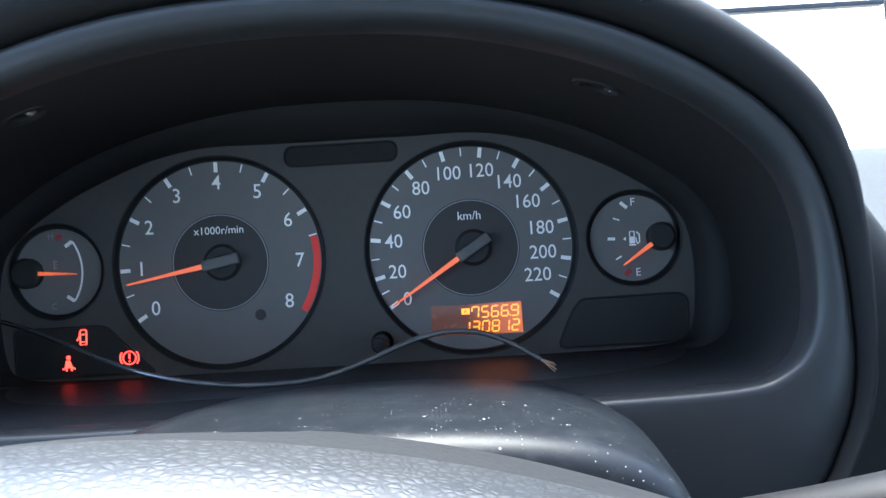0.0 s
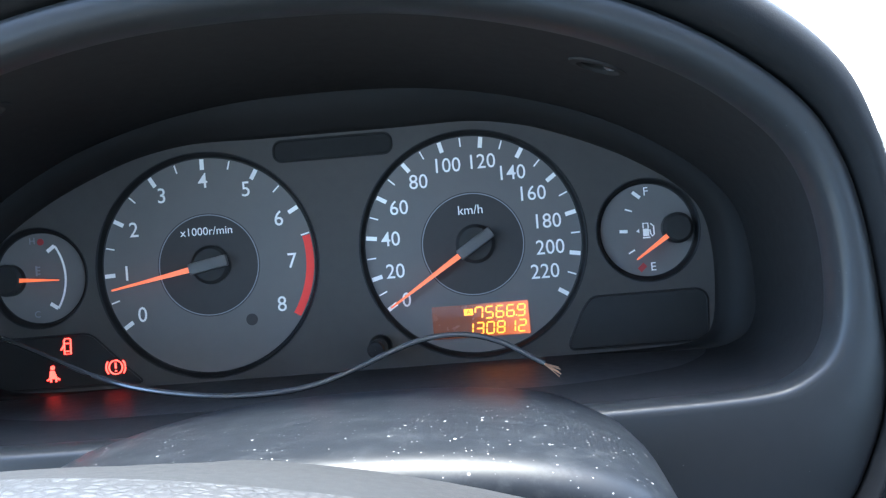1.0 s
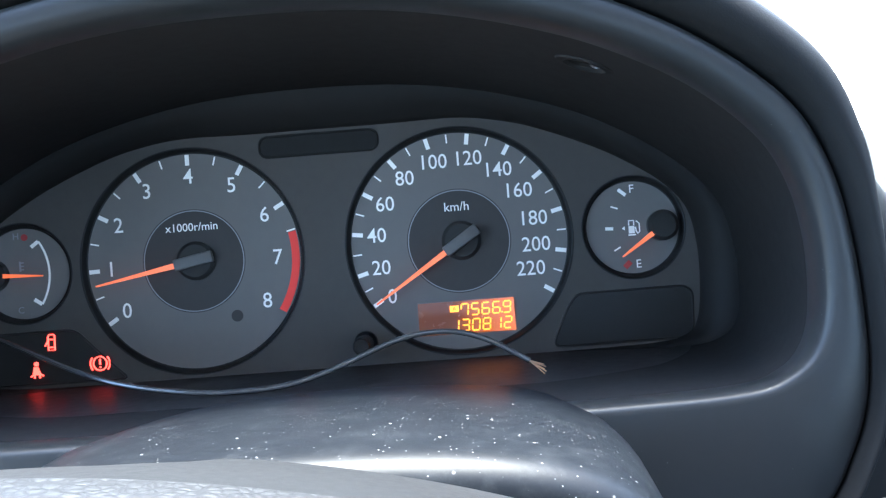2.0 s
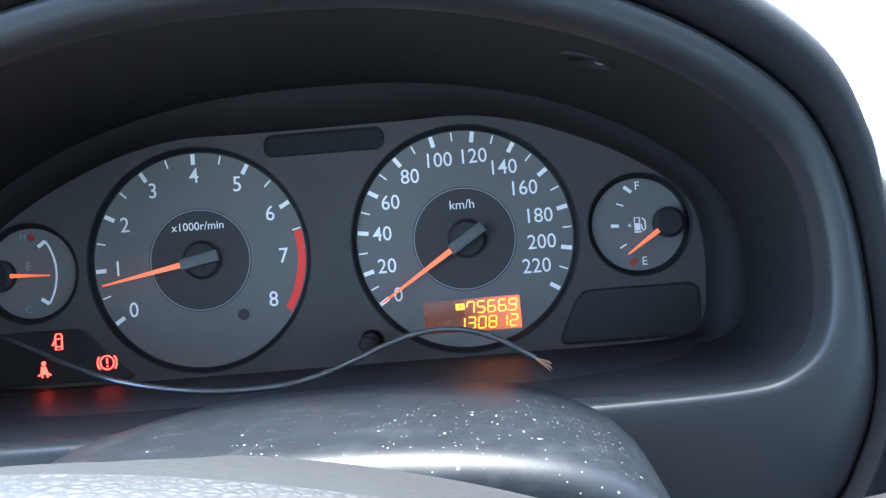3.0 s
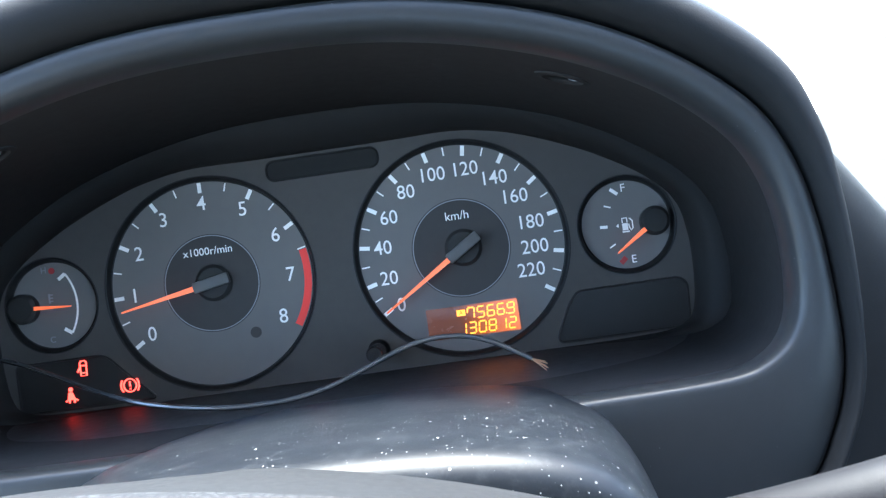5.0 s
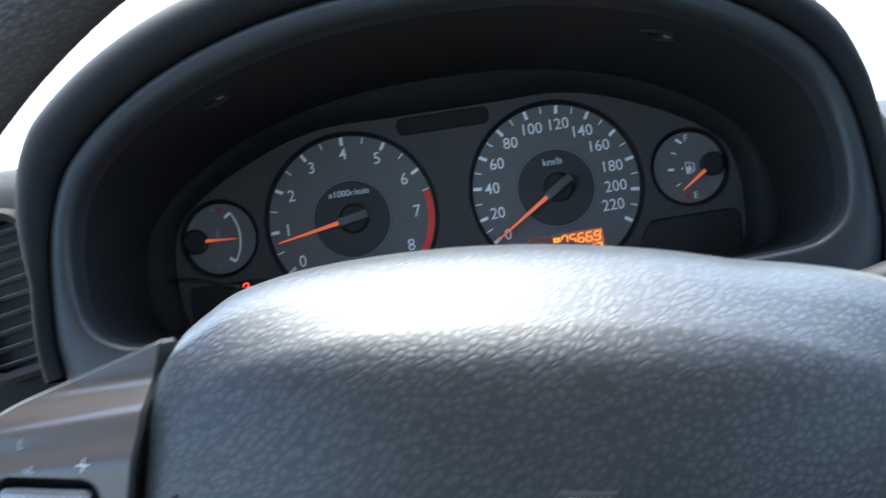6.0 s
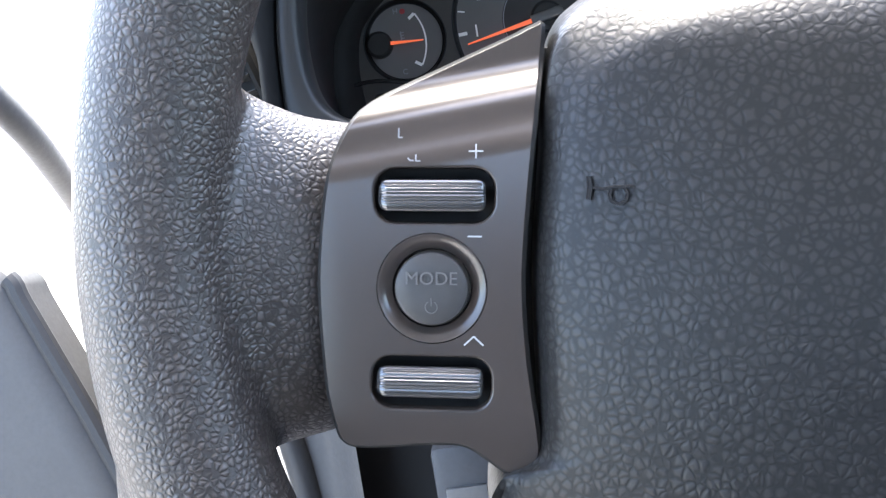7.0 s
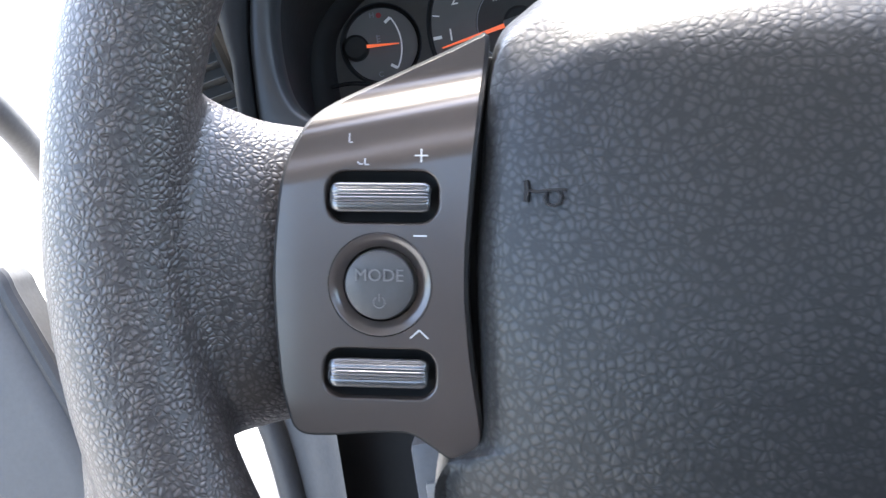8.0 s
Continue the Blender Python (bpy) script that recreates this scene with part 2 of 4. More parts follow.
def disc(bm, cx, cz, r, y0, y1, n=96, edge=0.0):
    prof = [(r, y0)] + ([(r, y1 + edge), (r - edge, y1)] if edge else [(r, y1)])
    vs = disc_ring(bm, cx, cz, prof, n)
    bm.faces.new(vs[-1])
    return vs


def flat(bm, pts, y0, y1):
    """A thin plate from a plane outline in (x, z), its front at y1."""
    a = [bm.verts.new((p[0], y0, p[1])) for p in pts]
    b = [bm.verts.new((p[0], y1, p[1])) for p in pts]
    n = len(pts)
    for i in range(n):
        bm.faces.new((a[i], a[(i + 1) % n], b[(i + 1) % n], b[i]))
    bm.faces.new(b)
    bm.faces.new(a[::-1])


def stroke(bm, pts, w, y0, y1, closed=False):
    """A ribbon of width w along a plane line in (x, z)."""
    n = len(pts)
    left, right = [], []
    for i in range(n):
        a = Vector(pts[i - 1] if (i or closed) else pts[0])
        c = Vector(pts[(i + 1) % n] if (i < n - 1 or closed) else pts[-1])
        t = (c - a).normalized()
        nn = Vector((-t[1], t[0])) * w / 2
        left.append(Vector(pts[i]) + nn), right.append(Vector(pts[i]) - nn)
    for y, s in ((y1, 1), (y0, -1)):
        L = [bm.verts.new((p[0], y, p[1])) for p in left]
        R = [bm.verts.new((p[0], y, p[1])) for p in right]
        for i in range(n if closed else n - 1):
            j = (i + 1) % n
            bm.faces.new((L[i], L[j], R[j], R[i]))
        if s == 1:
            L1, R1 = L, R
        else:
            for i in range(n if closed else n - 1):
                j = (i + 1) % n
                bm.faces.new((L1[i], L1[j], L[j], L[i]))
                bm.faces.new((R1[i], R1[j], R[j], R[i]))


def arc(cx, cz, r, a0, a1, n=16):
    return [(cx + r * math.cos(radians(a0 + (a1 - a0) * k / n)), cz + r * math.sin(radians(a0 + (a1 - a0) * k / n))) for k in range(n + 1)]


def rounded(cx, cz, w, h, r, n=6):
    out = []
    for sx, sz, a in ((1, 1, 0), (-1, 1, 90), (-1, -1, 180), (1, -1, 270)):
        out += arc(cx + sx * (w / 2 - r), cz + sz * (h / 2 - r), r, a, a + 90, n)
    return out


def soften(poly, r=.0022):
    """Round the corners of a plane outline."""
    out, n = [], len(poly)
    for i in range(n):
        a, b, c = (Vector(poly[k % n]) for k in (i - 1, i, i + 1))
        p, q = b + (a - b).normalized() * min(r, (a - b).length * .45), b + (c - b).normalized() * min(r, (c - b).length * .45)
        out += [p * (1 - t) ** 2 + b * 2 * t * (1 - t) + q * t * t for t in (0, .25, .5, .75, 1)]
    return out


def tube(bm, pts, rad, n=10, caps=True):
    rings = []
    for i, p in enumerate(pts):
        p = Vector(p)
        t = (Vector(pts[min(i + 1, len(pts) - 1)]) - Vector(pts[max(i - 1, 0)])).normalized()
        u = t.orthogonal().normalized() if i == 0 else (u - t * u.dot(t)).normalized()
        v = t.cross(u)
        r = rad[i] if isinstance(rad, (list, tuple)) else rad
        rings.append([p + (u * math.cos(2 * math.pi * k / n) + v * math.sin(2 * math.pi * k / n)) * r for k in range(n)])
    loft(bm, rings, True, caps, caps)


def writing(name, text, size, mat, parent, x, y, z, label="", m=None, bold=0.0, squeeze=1.0):
    """Raised lettering in the plane y, facing the driver, centred at (x, z)."""
    cu = bpy.data.curves.new(name, "FONT")
    cu.body, cu.size, cu.align_x, cu.align_y = text, size, "CENTER", "CENTER"
    cu.extrude, cu.offset, cu.resolution_u = 0.00008, bold, 3
    tmp = bpy.data.objects.new(name, cu)
    scene.collection.objects.link(tmp)
    dg = bpy.context.evaluated_depsgraph_get()
    me = bpy.data.meshes.new_from_object(tmp.evaluated_get(dg))
    bpy.data.objects.remove(tmp)
    me.transform(Matrix.Diagonal((squeeze, 1, 1, 1)))
    me.transform(m if m is not None else Matrix.Translation((x, y, z)) @ Matrix.Rotation(radians(90), 4, "X"))
    bw = bmesh.new()
    bw.from_mesh(me)
    bmesh.ops.remove_doubles(bw, verts=bw.verts, dist=1e-6)
    bw.to_mesh(me)
    bw.free()
    me.materials.clear()
    me.materials.append(mat)
    ob = new(name, me)
    ob.parent = parent
    return tagged(ob, label)


# ---------------------------------------------------------------- outlines of the binnacle, right half from top to bottom
def mirrored(half):
    return half + [(-x, z) for x, z in half[-2:0:-1]]

LIP_IN = [(0, .0668), (.030, .0658), (.055, .0625), (.080, .0565), (.102, .0485), (.124, .0365), (.141, .0215), (.149, .0075), (.1525, -.009),
          (.1525, -.027), (.1495, -.0385), (.1425, -.0455), (.130, -.0490), (.095, -.0502), (.045, -.0505), (0, -.0505)]
LIP_OUT = [(0, .0778), (.031, .0770), (.058, .0735), (.085, .0668), (.109, .0575), (.131, .0445), (.149, .0285), (.158, .0120), (.1625, -.007),
           (.1645, -.030), (.1640, -.050), (.1585, -.0680), (.146, -.086), (.110, -.106), (.050, -.114), (0, -.115)]
BACK = [(0, .0640), (.030, .0632), (.056, .0600), (.082, .0540), (.106, .0455), (.129, .0330), (.147, .0190), (.157, .0055), (.1610, -.010),
        (.1620, -.027), (.1600, -.0385), (.154, -.0450), (.140, -.0480), (.100, -.0490), (.045, -.0492), (0, -.0492)]
FACE_R = [(0, .0490), (.030, .0490), (.056, .0492), (.075, .0464), (.0900, .0420), (.1087, .0342), (.122, .0272), (.1357, .0180), (.1455, .0070),
          (.1490, -.008), (.1490, -.025), (.1470, -.0385), (.142, -.0440), (.125, -.0465), (.060, -.0472), (0, -.0472)]
lip_in, lip_out, back, face = (smooth_loop(mirrored(h), 8) for h in (LIP_IN, LIP_OUT, BACK, FACE_R))
NLOOP = len(lip_in)


def at_y(loop, y):
    return [(p[0], y, p[1]) for p in loop]


def lip(s, y):
    """Between the opening and the outer edge of the bezel; the rounding is tight along the bottom where the frame is wide."""
    out = []
    for p, q in zip(lip_in, lip_out):
        p, q = Vector(p), Vector(q)
        run = (q - p).length
        wide = max(0.0, min(1.0, (run - .012) / .012))
        size = .011 - .0035 * wide
        d = s * size if s <= .5 else run - (1 - s) * .011
        g = p.lerp(q, min(1.0, max(0.0, d / run)))
        out.append((g[0], -.1345 + (y + .1345) * (1 - .55 * wide) if s <= .5 else y, g[1]))
    return out


def between(a, b, s):
    return [Vector(p).lerp(Vector(q), s) for p, q in zip(a, b)]


# ---------------------------------------------------------------- dashboard
dashboard = thing("dashboard", "dark grey moulded dashboard with a hooded gauge binnacle", "dashboard", "structure")

WELLS = []
for wx, wy, wz in ((.0985, -.0975, .0492), (-.0955, -.0985, .0508)):
    WELLS.append((Matrix.Translation((wx, wy, wz)) @ Matrix.Rotation(radians(20 if wx > 0 else -20), 4, "Y"), 1 if wx > 0 else .6))
bm = bmesh.new()
steps = [0, .25, .5, .66] + [.69 + .011 * k for k in range(20)] + [.92, 1]
loft(bm, [at_y(between(back, lip_in, k), -.0163 - .1061 * k) for k in steps])
sunk = []
for f in bm.faces:
    c = f.calc_center_median()
    for well_m, side in WELLS:
        g = well_m.inverted() @ c
        if abs(g[2]) < .01 and (g[0] / 1.25) ** 2 + (g[1] / .95) ** 2 < .0060 ** 2:
            sunk.append(f)
bmesh.ops.delete(bm, geom=sunk, context="FACES")
part("tunnel", bm, M_TUNNEL, dashboard, angle=70)
bm = bmesh.new()
loft(bm, [at_y(lip_in, -.1225), lip(.0, -.1240), lip(.03, -.1272), lip(.08, -.1300), lip(.15, -.1320), lip(.24, -.1334), lip(.36, -.1342), lip(.5, -.1345), lip(.8, -.1343),
          lip(.95, -.1334), lip(.985, -.1312), at_y(lip_out, -.1275), at_y(lip_out, -.105)])
part("bezel", bm, M_BEZEL, dashboard, "dark plastic gauge bezel with a rounded rim and scuffs", angle=70)

bm = bmesh.new()
face_lip = offset_loop([(p[0], p[1]) for p in face], .0006)
loft(bm, [at_y(back, -.0165), at_y(between(back, face_lip, .35), -.0160), at_y(between(back, face_lip, .7), -.0118), at_y(between(back, face_lip, .92), -.0078),
          at_y(face_lip, -.0062), at_y(face_lip, .004)])
part("gauge_surround", bm, M_COVE, dashboard, angle=75)

# hood: section swept round the upper part of the bezel
half_n = NLOOP // 2
order = list(range(half_n - 24, -1, -1)) + list(range(NLOOP - 1, half_n + 36, -1))
section = [(.0002, -.124), (.0008, -.1315), (.0032, -.1372), (.009, -.1400), (.015, -.1370), (.0195, -.1270), (.0225, -.110), (.0245, -.080),
           (.026, -.035), (.027, .03), (.028, .12), (.026, .26), (.010, .40)]
section = smooth_loop(section, 4, False)
bm = bmesh.new()
rows = []
big = offset_loop([(p[0], p[1]) for p in lip_out], 1.0)
for i in order:
    px, pz = lip_out[i]
    nx, nz = big[i][0] - px, big[i][1] - pz
    up = max(0.0, nz)
    k = 0.30 + 0.75 * up ** 0.8
    if px < 0:
        low = max(0.0, min(1.0, (pz + .020) / .050))
        k = max(k, 0.42 + 0.80 * low)
    ring = []
    for o, y in section:
        drop = max(0.0, y + .08) * 0.10
        ring.append((px + nx * o * k, y, pz + nz * o * k - drop * up))
    rows.append(ring)
loft(bm, rows, closed=False)
part("hood", bm, M_HOOD, dashboard, "padded black vinyl hood over the gauges", angle=70)

# fixing screws sunk in the roof of the binnacle
for well_m, side in WELLS:
    bm = bmesh.new()
    rings = []
    for r, h in ((.0078, .0004), (.0074, -.0003), (.0056, -.0005), (.0046, .0004), (.0040, .0050), (.0001, .0052)):
        rings.append([well_m @ Vector((r * 1.25 * math.cos(2 * math.pi * k / 32), r * .95 * math.sin(2 * math.pi * k / 32), h)) for k in range(32)])
    loft(bm, rings)
    well = part("screw_well", bm, M_TUNNEL, dashboard, "dark sunk screw hole")
    bm = bmesh.new()
    mm = well_m @ Matrix.Translation((.0034 * side, .0006, .0016))
    rings = [[mm @ Vector((r * math.cos(2 * math.pi * k / 16), r * math.sin(2 * math.pi * k / 16), h)) for k in range(16)]
             for r, h in ((.0022, .003), (.0022, -.0004), (.0016, -.0012), (.0007, -.0013), (.0006, -.0004))]
    loft(bm, rings, cap1=True)
    part("screw", bm, M_SCREW, well, "bare steel screw head")

# dash top and front to either side of the binnacle
def dash_side(x0, x1, y_in, z_top, label, zlow, dip=0.0):
    """Dash top over a rounded front; dip: how far its front edge falls away from the binnacle."""
    bm = bmesh.new()
    prof = [(y_in + .02, zlow), (y_in, zlow + .004), (y_in - .004, -.08), (y_in - .005, z_top - .045), (y_in + .000, z_top - .020), (y_in + .012, z_top - .006),
            (y_in + .035, z_top + .002), (y_in + .10, z_top + .012), (y_in + .25, z_top + .034), (y_in + .50, z_top + .090), (y_in + .52, z_top + .080)]
    prof = smooth_loop(prof, 4, False)
    n = 30
    rows = []
    for k in range(n + 1):
        x = x0 + (x1 - x0) * (k / n) ** 3
        fall = dip * min(1.0, max(0.0, (x - x0 - .008) / .036))
        rows.append([(x, p[0], p[1] - fall * max(0.0, min(1.0, (p[1] - zlow) / .15))) for p in prof])
    loft(bm, rows, closed=False)
    return part("dash_pad", bm, M_HOOD, dashboard, label)

dash_side(.1655, .95, -.098, .037, "dark vinyl dash top beside the gauges", -.24, dip=.055)
dash_side(-.2480, -.1665, -.066, .046, "dark vinyl dash end with an air vent", -.085)
bm = bmesh.new()
box(bm, (-.1660, -.118, -.150), (.1650, .02, -.108), bevel=.006)
part("knee_panel", bm, M_HOOD, dashboard)
bm = bmesh.new()
box(bm, (-.25, .012, -.115), (.95, .30, -.035), bevel=.004)
part("dash_core", bm, M_TUNNEL, dashboard)

# ---------------------------------------------------------------- pod on the dash top
pod = thing("dash_pod", "pale grey pod under a dark overhanging cap on the dash top", "dash pod")
bm = bmesh.new()
rings = []
for x, r in ((.2048, .0008), (.2055, .0060), (.2080, .0120), (.2130, .0170), (.2200, .0198), (.2300, .0210), (.3400, .0210), (.3520, .0190), (.3580, .0120), (.3600, .0010)):
    rings.append([(x, -.092 + r * .75 * math.cos(2 * math.pi * k / 28), .0545 + r * math.sin(2 * math.pi * k / 28)) for k in range(28)])
loft(bm, rings, cap0=True, cap1=True)
part("pod_body", bm, M_POD, pod, "pale grey rounded body")
bm = bmesh.new()
cap_l = soften([(.2010, -.106), (.375, -.106), (.375, -.078), (.2010, -.078)], .016)
loft(bm, [[(.219 + (p[0] - .219) * k, p[1], z + max(0.0, .214 - p[0]) * .70) for p in cap_l] for k, z in ((.93, .0590), (1.0, .0610), (1.0, .0840), (.94, .0880))], cap0=True, cap1=True)
part("pod_cap", bm, M_HOOD, pod)
bm = bmesh.new()
box(bm, (.300, -.104, -.040), (.340, -.080, .048), bevel=.006)
part("pod_foot", bm, M_HOOD, pod)

# ---------------------------------------------------------------- air vent
vent = thing("air_vent", "black louvred air vent in the dash end", "air vent", m=DASH @ Matrix.Translation((-.2060, -.083, -.0185)))
VW, VH, LEAN, CLIMB = .0385, .0640, .30, .17
bm = bmesh.new()
o0 = rounded(0, 0, VW + .008, VH + .010, .010)
o1 = rounded(0, 0, VW + .004, VH + .006, .009)
o2 = rounded(0, 0, VW, VH, .008)


def skew(lp, y):
    """The vent leans with the binnacle's flank and its louvres climb towards it."""
    return [(p[0] - p[1] * LEAN, y, p[1] + p[0] * CLIMB) for p in lp]


loft(bm, [skew(o0, .020), skew(o0, -.002), skew(o1, -.0045), skew(o2, -.0025), skew(o2, .016)])
part("vent_frame", bm, M_HOOD, vent)
bm = bmesh.new()
loft(bm, [skew(o2, .003), skew(o2, .0105)], cap1=True)
part("duct", bm, M_GAP, vent)
for k in range(9):
    zc = -.0282 + k * .0070
    bm = bmesh.new()
    ring = [(-.0010, -.0002), (.0000, -.0010), (.0048, -.0020), (.0052, -.0016), (.0048, -.0011), (.000, .0003)]
    loft(bm, [[(x - zc * LEAN, p[0], zc + x * CLIMB + p[1]) for p in ring] for x in (.0006 - VW / 2, VW / 2 - .0006)], cap0=True, cap1=True)
    part("slat", bm, M_SLAT, vent, "thin grey louvre")
bm = bmesh.new()
box(bm, (-.0145, -.0055, -.0060), (-.0040, .001, -.0020), bevel=.001)
part("slider_tab", bm, M_DARKTRIM, vent)

# ---------------------------------------------------------------- instrument cluster
cluster = thing("instrument_cluster", "lit four-dial instrument cluster with grey dials and orange needles", "instrument cluster")
SP, TA, FU, TE = .0545, -.0545, .1250, -.1250
DIALS = ((SP, .0440), (TA, .0440), (FU, .0186), (TE, .0186))
FY = -.0036          # front of the face plate; the dials lie in wells behind it
big_face = offset_loop([(p[0], p[1]) for p in face], .003)
bm = bmesh.new()
edges = []
for lp in [[(p[0], p[1]) for p in big_face]] + [arc(cx, 0, r + .0020, 0, 360, 96)[:-1] for cx, r in DIALS]:
    vs = [bm.verts.new((p[0], FY, p[1])) for p in lp]
    edges += [bm.edges.new((vs[i], vs[(i + 1) % len(vs)])) for i in range(len(vs))]
bmesh.ops.triangle_fill(bm, use_beauty=True, use_dissolve=False, edges=edges)
loft(bm, [at_y(big_face, FY), at_y(big_face, .008)])
part("face_plate", bm, M_FACE, cluster, "charcoal plastic gauge face")
bm = bmesh.new()
loft(bm, [[(-w, y, -.0560), (-w, y, z), (w, y, z), (w, y, -.0560)] for y, z, w in ((.004, -.0474, .150), (-.030, -.0482, .146), (-.060, -.0491, .132), (-.080, -.0499, .110))], cap0=True, cap1=True)
part("lower_sill", bm, M_SILL, cluster, "glossy black sill under the dials")


def dial_body(cx, r, parent_name, label, depth=.0014):
    e = new(parent_name)
    e.parent = cluster
    tagged(e, label)
    bm = bmesh.new()
    disc_ring(bm, cx, 0, [(r + .0024, FY + .0010), (r + .0024, FY - .0001), (r + .0020, FY - .0002), (r + .0016, FY), (r + .0006, -.0009), (r - .0003, -.0006), (r - .0003, .0006)])
    part("ring", bm, M_RING, e)
    bm = bmesh.new()
    disc(bm, cx, 0, r + .0002, .0005, -.0007)
    part("dial_plate", bm, M_DIAL, e)
    return e


def ticks(parent, cx, r0, r1, angles, width, y=-.0007, cz=0.0):
    for a in angles:
        bm = bmesh.new()
        c, s = math.cos(radians(a)), math.sin(radians(a))
        stroke(bm, [(cx + r0 * c, cz + r0 * s), (cx + r1 * c, cz + r1 * s)], width, y + .0001, y - .00014)
        part("tick_mark", bm, M_WHITE, parent)


def needle(parent, cx, cz, ang, r_tip, r_hub, bar, w=.0024, y=-.0052):
    c, s = math.cos(radians(ang)), math.sin(radians(ang))
    bm = bmesh.new()
    disc(bm, cx, cz, r_hub, -.0006, -.0034 if bar else -.0060, 48, .0014)
    hub = part("hub", bm, M_HUB, parent)
    start = bar * .30 if bar else r_hub * .75
    d, nrm = Vector((c, s)), Vector((-s, c))
    bm = bmesh.new()
    o = Vector((cx, cz))
    pts = [o + d * start + nrm * w / 2, o + d * r_tip + nrm * w * .14, o + d * (r_tip + .0004), o + d * r_tip - nrm * w * .14, o + d * start - nrm * w / 2]
    flat(bm, pts, y + .0008, y - .0002)
    part("pointer", bm, M_NEEDLE, parent, "orange needle")
    if bar:
        bm = bmesh.new()
        m = Matrix.Translation((cx, y, cz)) @ Matrix.Rotation(-radians(ang), 4, "Y")
        box(bm, (-bar * .54, -.0018, -.0023), (bar * .54, .0012, .0023), m, .0006)
        part("needle_cap", bm, M_HUBBAR, parent)


A0, SPAN = 212.6, 245.2


def kmh(v):
    return 213.6 - 18.3 * v / 20 if v < 20 else 195.3 - 22.75 * (v - 20) / 20

speedo = dial_body(SP, .0440, "speedometer", "grey speedometer dial to 220 km/h, needle at 0")
ticks(speedo, SP, .0393, .0437, [kmh(v) for v in range(0, 221, 20)], .0017)
ticks(speedo, SP, .0400, .0436, [kmh(v) for v in range(10, 220, 20)], .0006)
TURN = {0: 216.0, 120: 79.8, 140: 57.2, 180: 12.4, 200: -7.2, 220: -25.6}
for v in range(0, 221, 20):
    a = radians(TURN[v] if v in TURN else kmh(v))
    rr = .0355 if v == 0 else .0314 if v >= 160 else .0328 if v == 140 else .0336
    writing("numeral", str(v), .0084, M_WHITE, speedo, SP + rr * math.cos(a), -.0008, rr * math.sin(a), squeeze=.95, bold=.00002)
tacho = dial_body(TA, .0440, "tachometer", "grey tachometer dial to 8, red band from 6.5")
ticks(tacho, TA, .0393, .0437, [A0 - SPAN * v / 8 for v in range(0, 7)], .0017)
ticks(tacho, TA, .0400, .0436, [A0 - SPAN * (v + .5) / 8 for v in range(0, 7)], .0006)
for v in range(0, 9):
    a = radians(A0 - SPAN * v / 8)
    writing("numeral", str(v), .0088, M_WHITE, tacho, TA + .0345 * math.cos(a), -.0008, .0345 * math.sin(a), squeeze=.95, bold=.00002)
bm = bmesh.new()
stroke(bm, arc(TA, 0, .0420, A0 - SPAN * 6.53 / 8, A0 - SPAN * 8.02 / 8, 30), .0032, -.0006, -.00088)
part("red_band", bm, M_RED, tacho, "red warning band")
for e, cx in ((speedo, SP), (tacho, TA)):
    bm = bmesh.new()
    disc(bm, cx, 0, .0212, -.0006, -.00085)
    part("centre_disc", bm, M_DIALDARK, e)
    bm = bmesh.new()
    stroke(bm, arc(cx, 0, .0206, 0, 360, 72)[:-1], .0004, -.0007, -.0010, True)
    part("thin_ring", bm, M_GREYPRINT, e)
writing("unit_mark", "km/h", .0052, M_WHITE, speedo, SP, -.0009, .0138)
writing("unit_mark", "x1000r/min", .0047, M_WHITE, tacho, TA, -.0009, .0138)
needle(speedo, SP + .001, 0, 213.0, .0426, .0080, .0150)
needle(tacho, TA + .001, 0, 190.4, .0412, .0080, .0150)
bm = bmesh.new()
disc(bm, -.0383, -.0237, .0024, -.0006, -.0009, 32)
part("sensor_dot", bm, M_DIALDARK, tacho)

# odometer window
lcd = new("odometer_display")
lcd.parent = cluster
tagged(lcd, "amber backlit odometer display")
bm = bmesh.new()
flat(bm, [(.0357, -.0245), (.0748, -.0245), (.0750, -.0378), (.0357, -.0378)], .0, -.0012)
part("display_window", bm, M_LCD, lcd)
SEG = {"a": ((0, 1), (1, 1)), "b": ((1, .5), (1, 1)), "c": ((1, 0), (1, .5)), "d": ((0, 0), (1, 0)), "e": ((0, 0), (0, .5)), "f": ((0, .5), (0, 1)), "g": ((0, .5), (1, .5))}
ON = {"0": "abcdef", "1": "bc", "2": "abged", "3": "abgcd", "5": "afgcd", "6": "afgedc", "7": "abcf", "8": "abcdefg", "9": "abcdfg"}


def digits(text, x_end, z0, w, h, step):
    x = x_end
    for ch in reversed(text):
        x -= step
        for s in ON[ch]:
            bm = bmesh.new()
            (ax, az), (bx, bz) = SEG[s]
            g = .08
            if ax == bx:
                az, bz = az + g * .6, bz - g * .6
            else:
                ax, bx = ax + g, bx - g
            q = lambda u, v: (x + u * w + v * h * .10, z0 + v * h)
            stroke(bm, [q(ax, az), q(bx, bz)], .00056, -.0012, -.00150)
            part("digit_segment", bm, M_LCDDIG, lcd, "amber glowing digit segment")

digits("75669", .0745, -.0304, .0029, .0046, .0043)
digits("130812", .0745, -.0367, .0029, .0046, .0043)
bm = bmesh.new()
box(bm, (.0695, -.0015, -.0304), (.0701, -.0012, -.0298))
part("decimal_point", bm, M_LCDDIG, lcd)
bm = bmesh.new()
box(bm, (.0487, -.0015, -.0288), (.0523, -.0012, -.0263))
flag = part("trip_flag", bm, M_LCDDIG, lcd, "small amber square with a letter")
writing("letter", "A", .0026, M_LCD, flag, .0505, -.0016, -.02755)

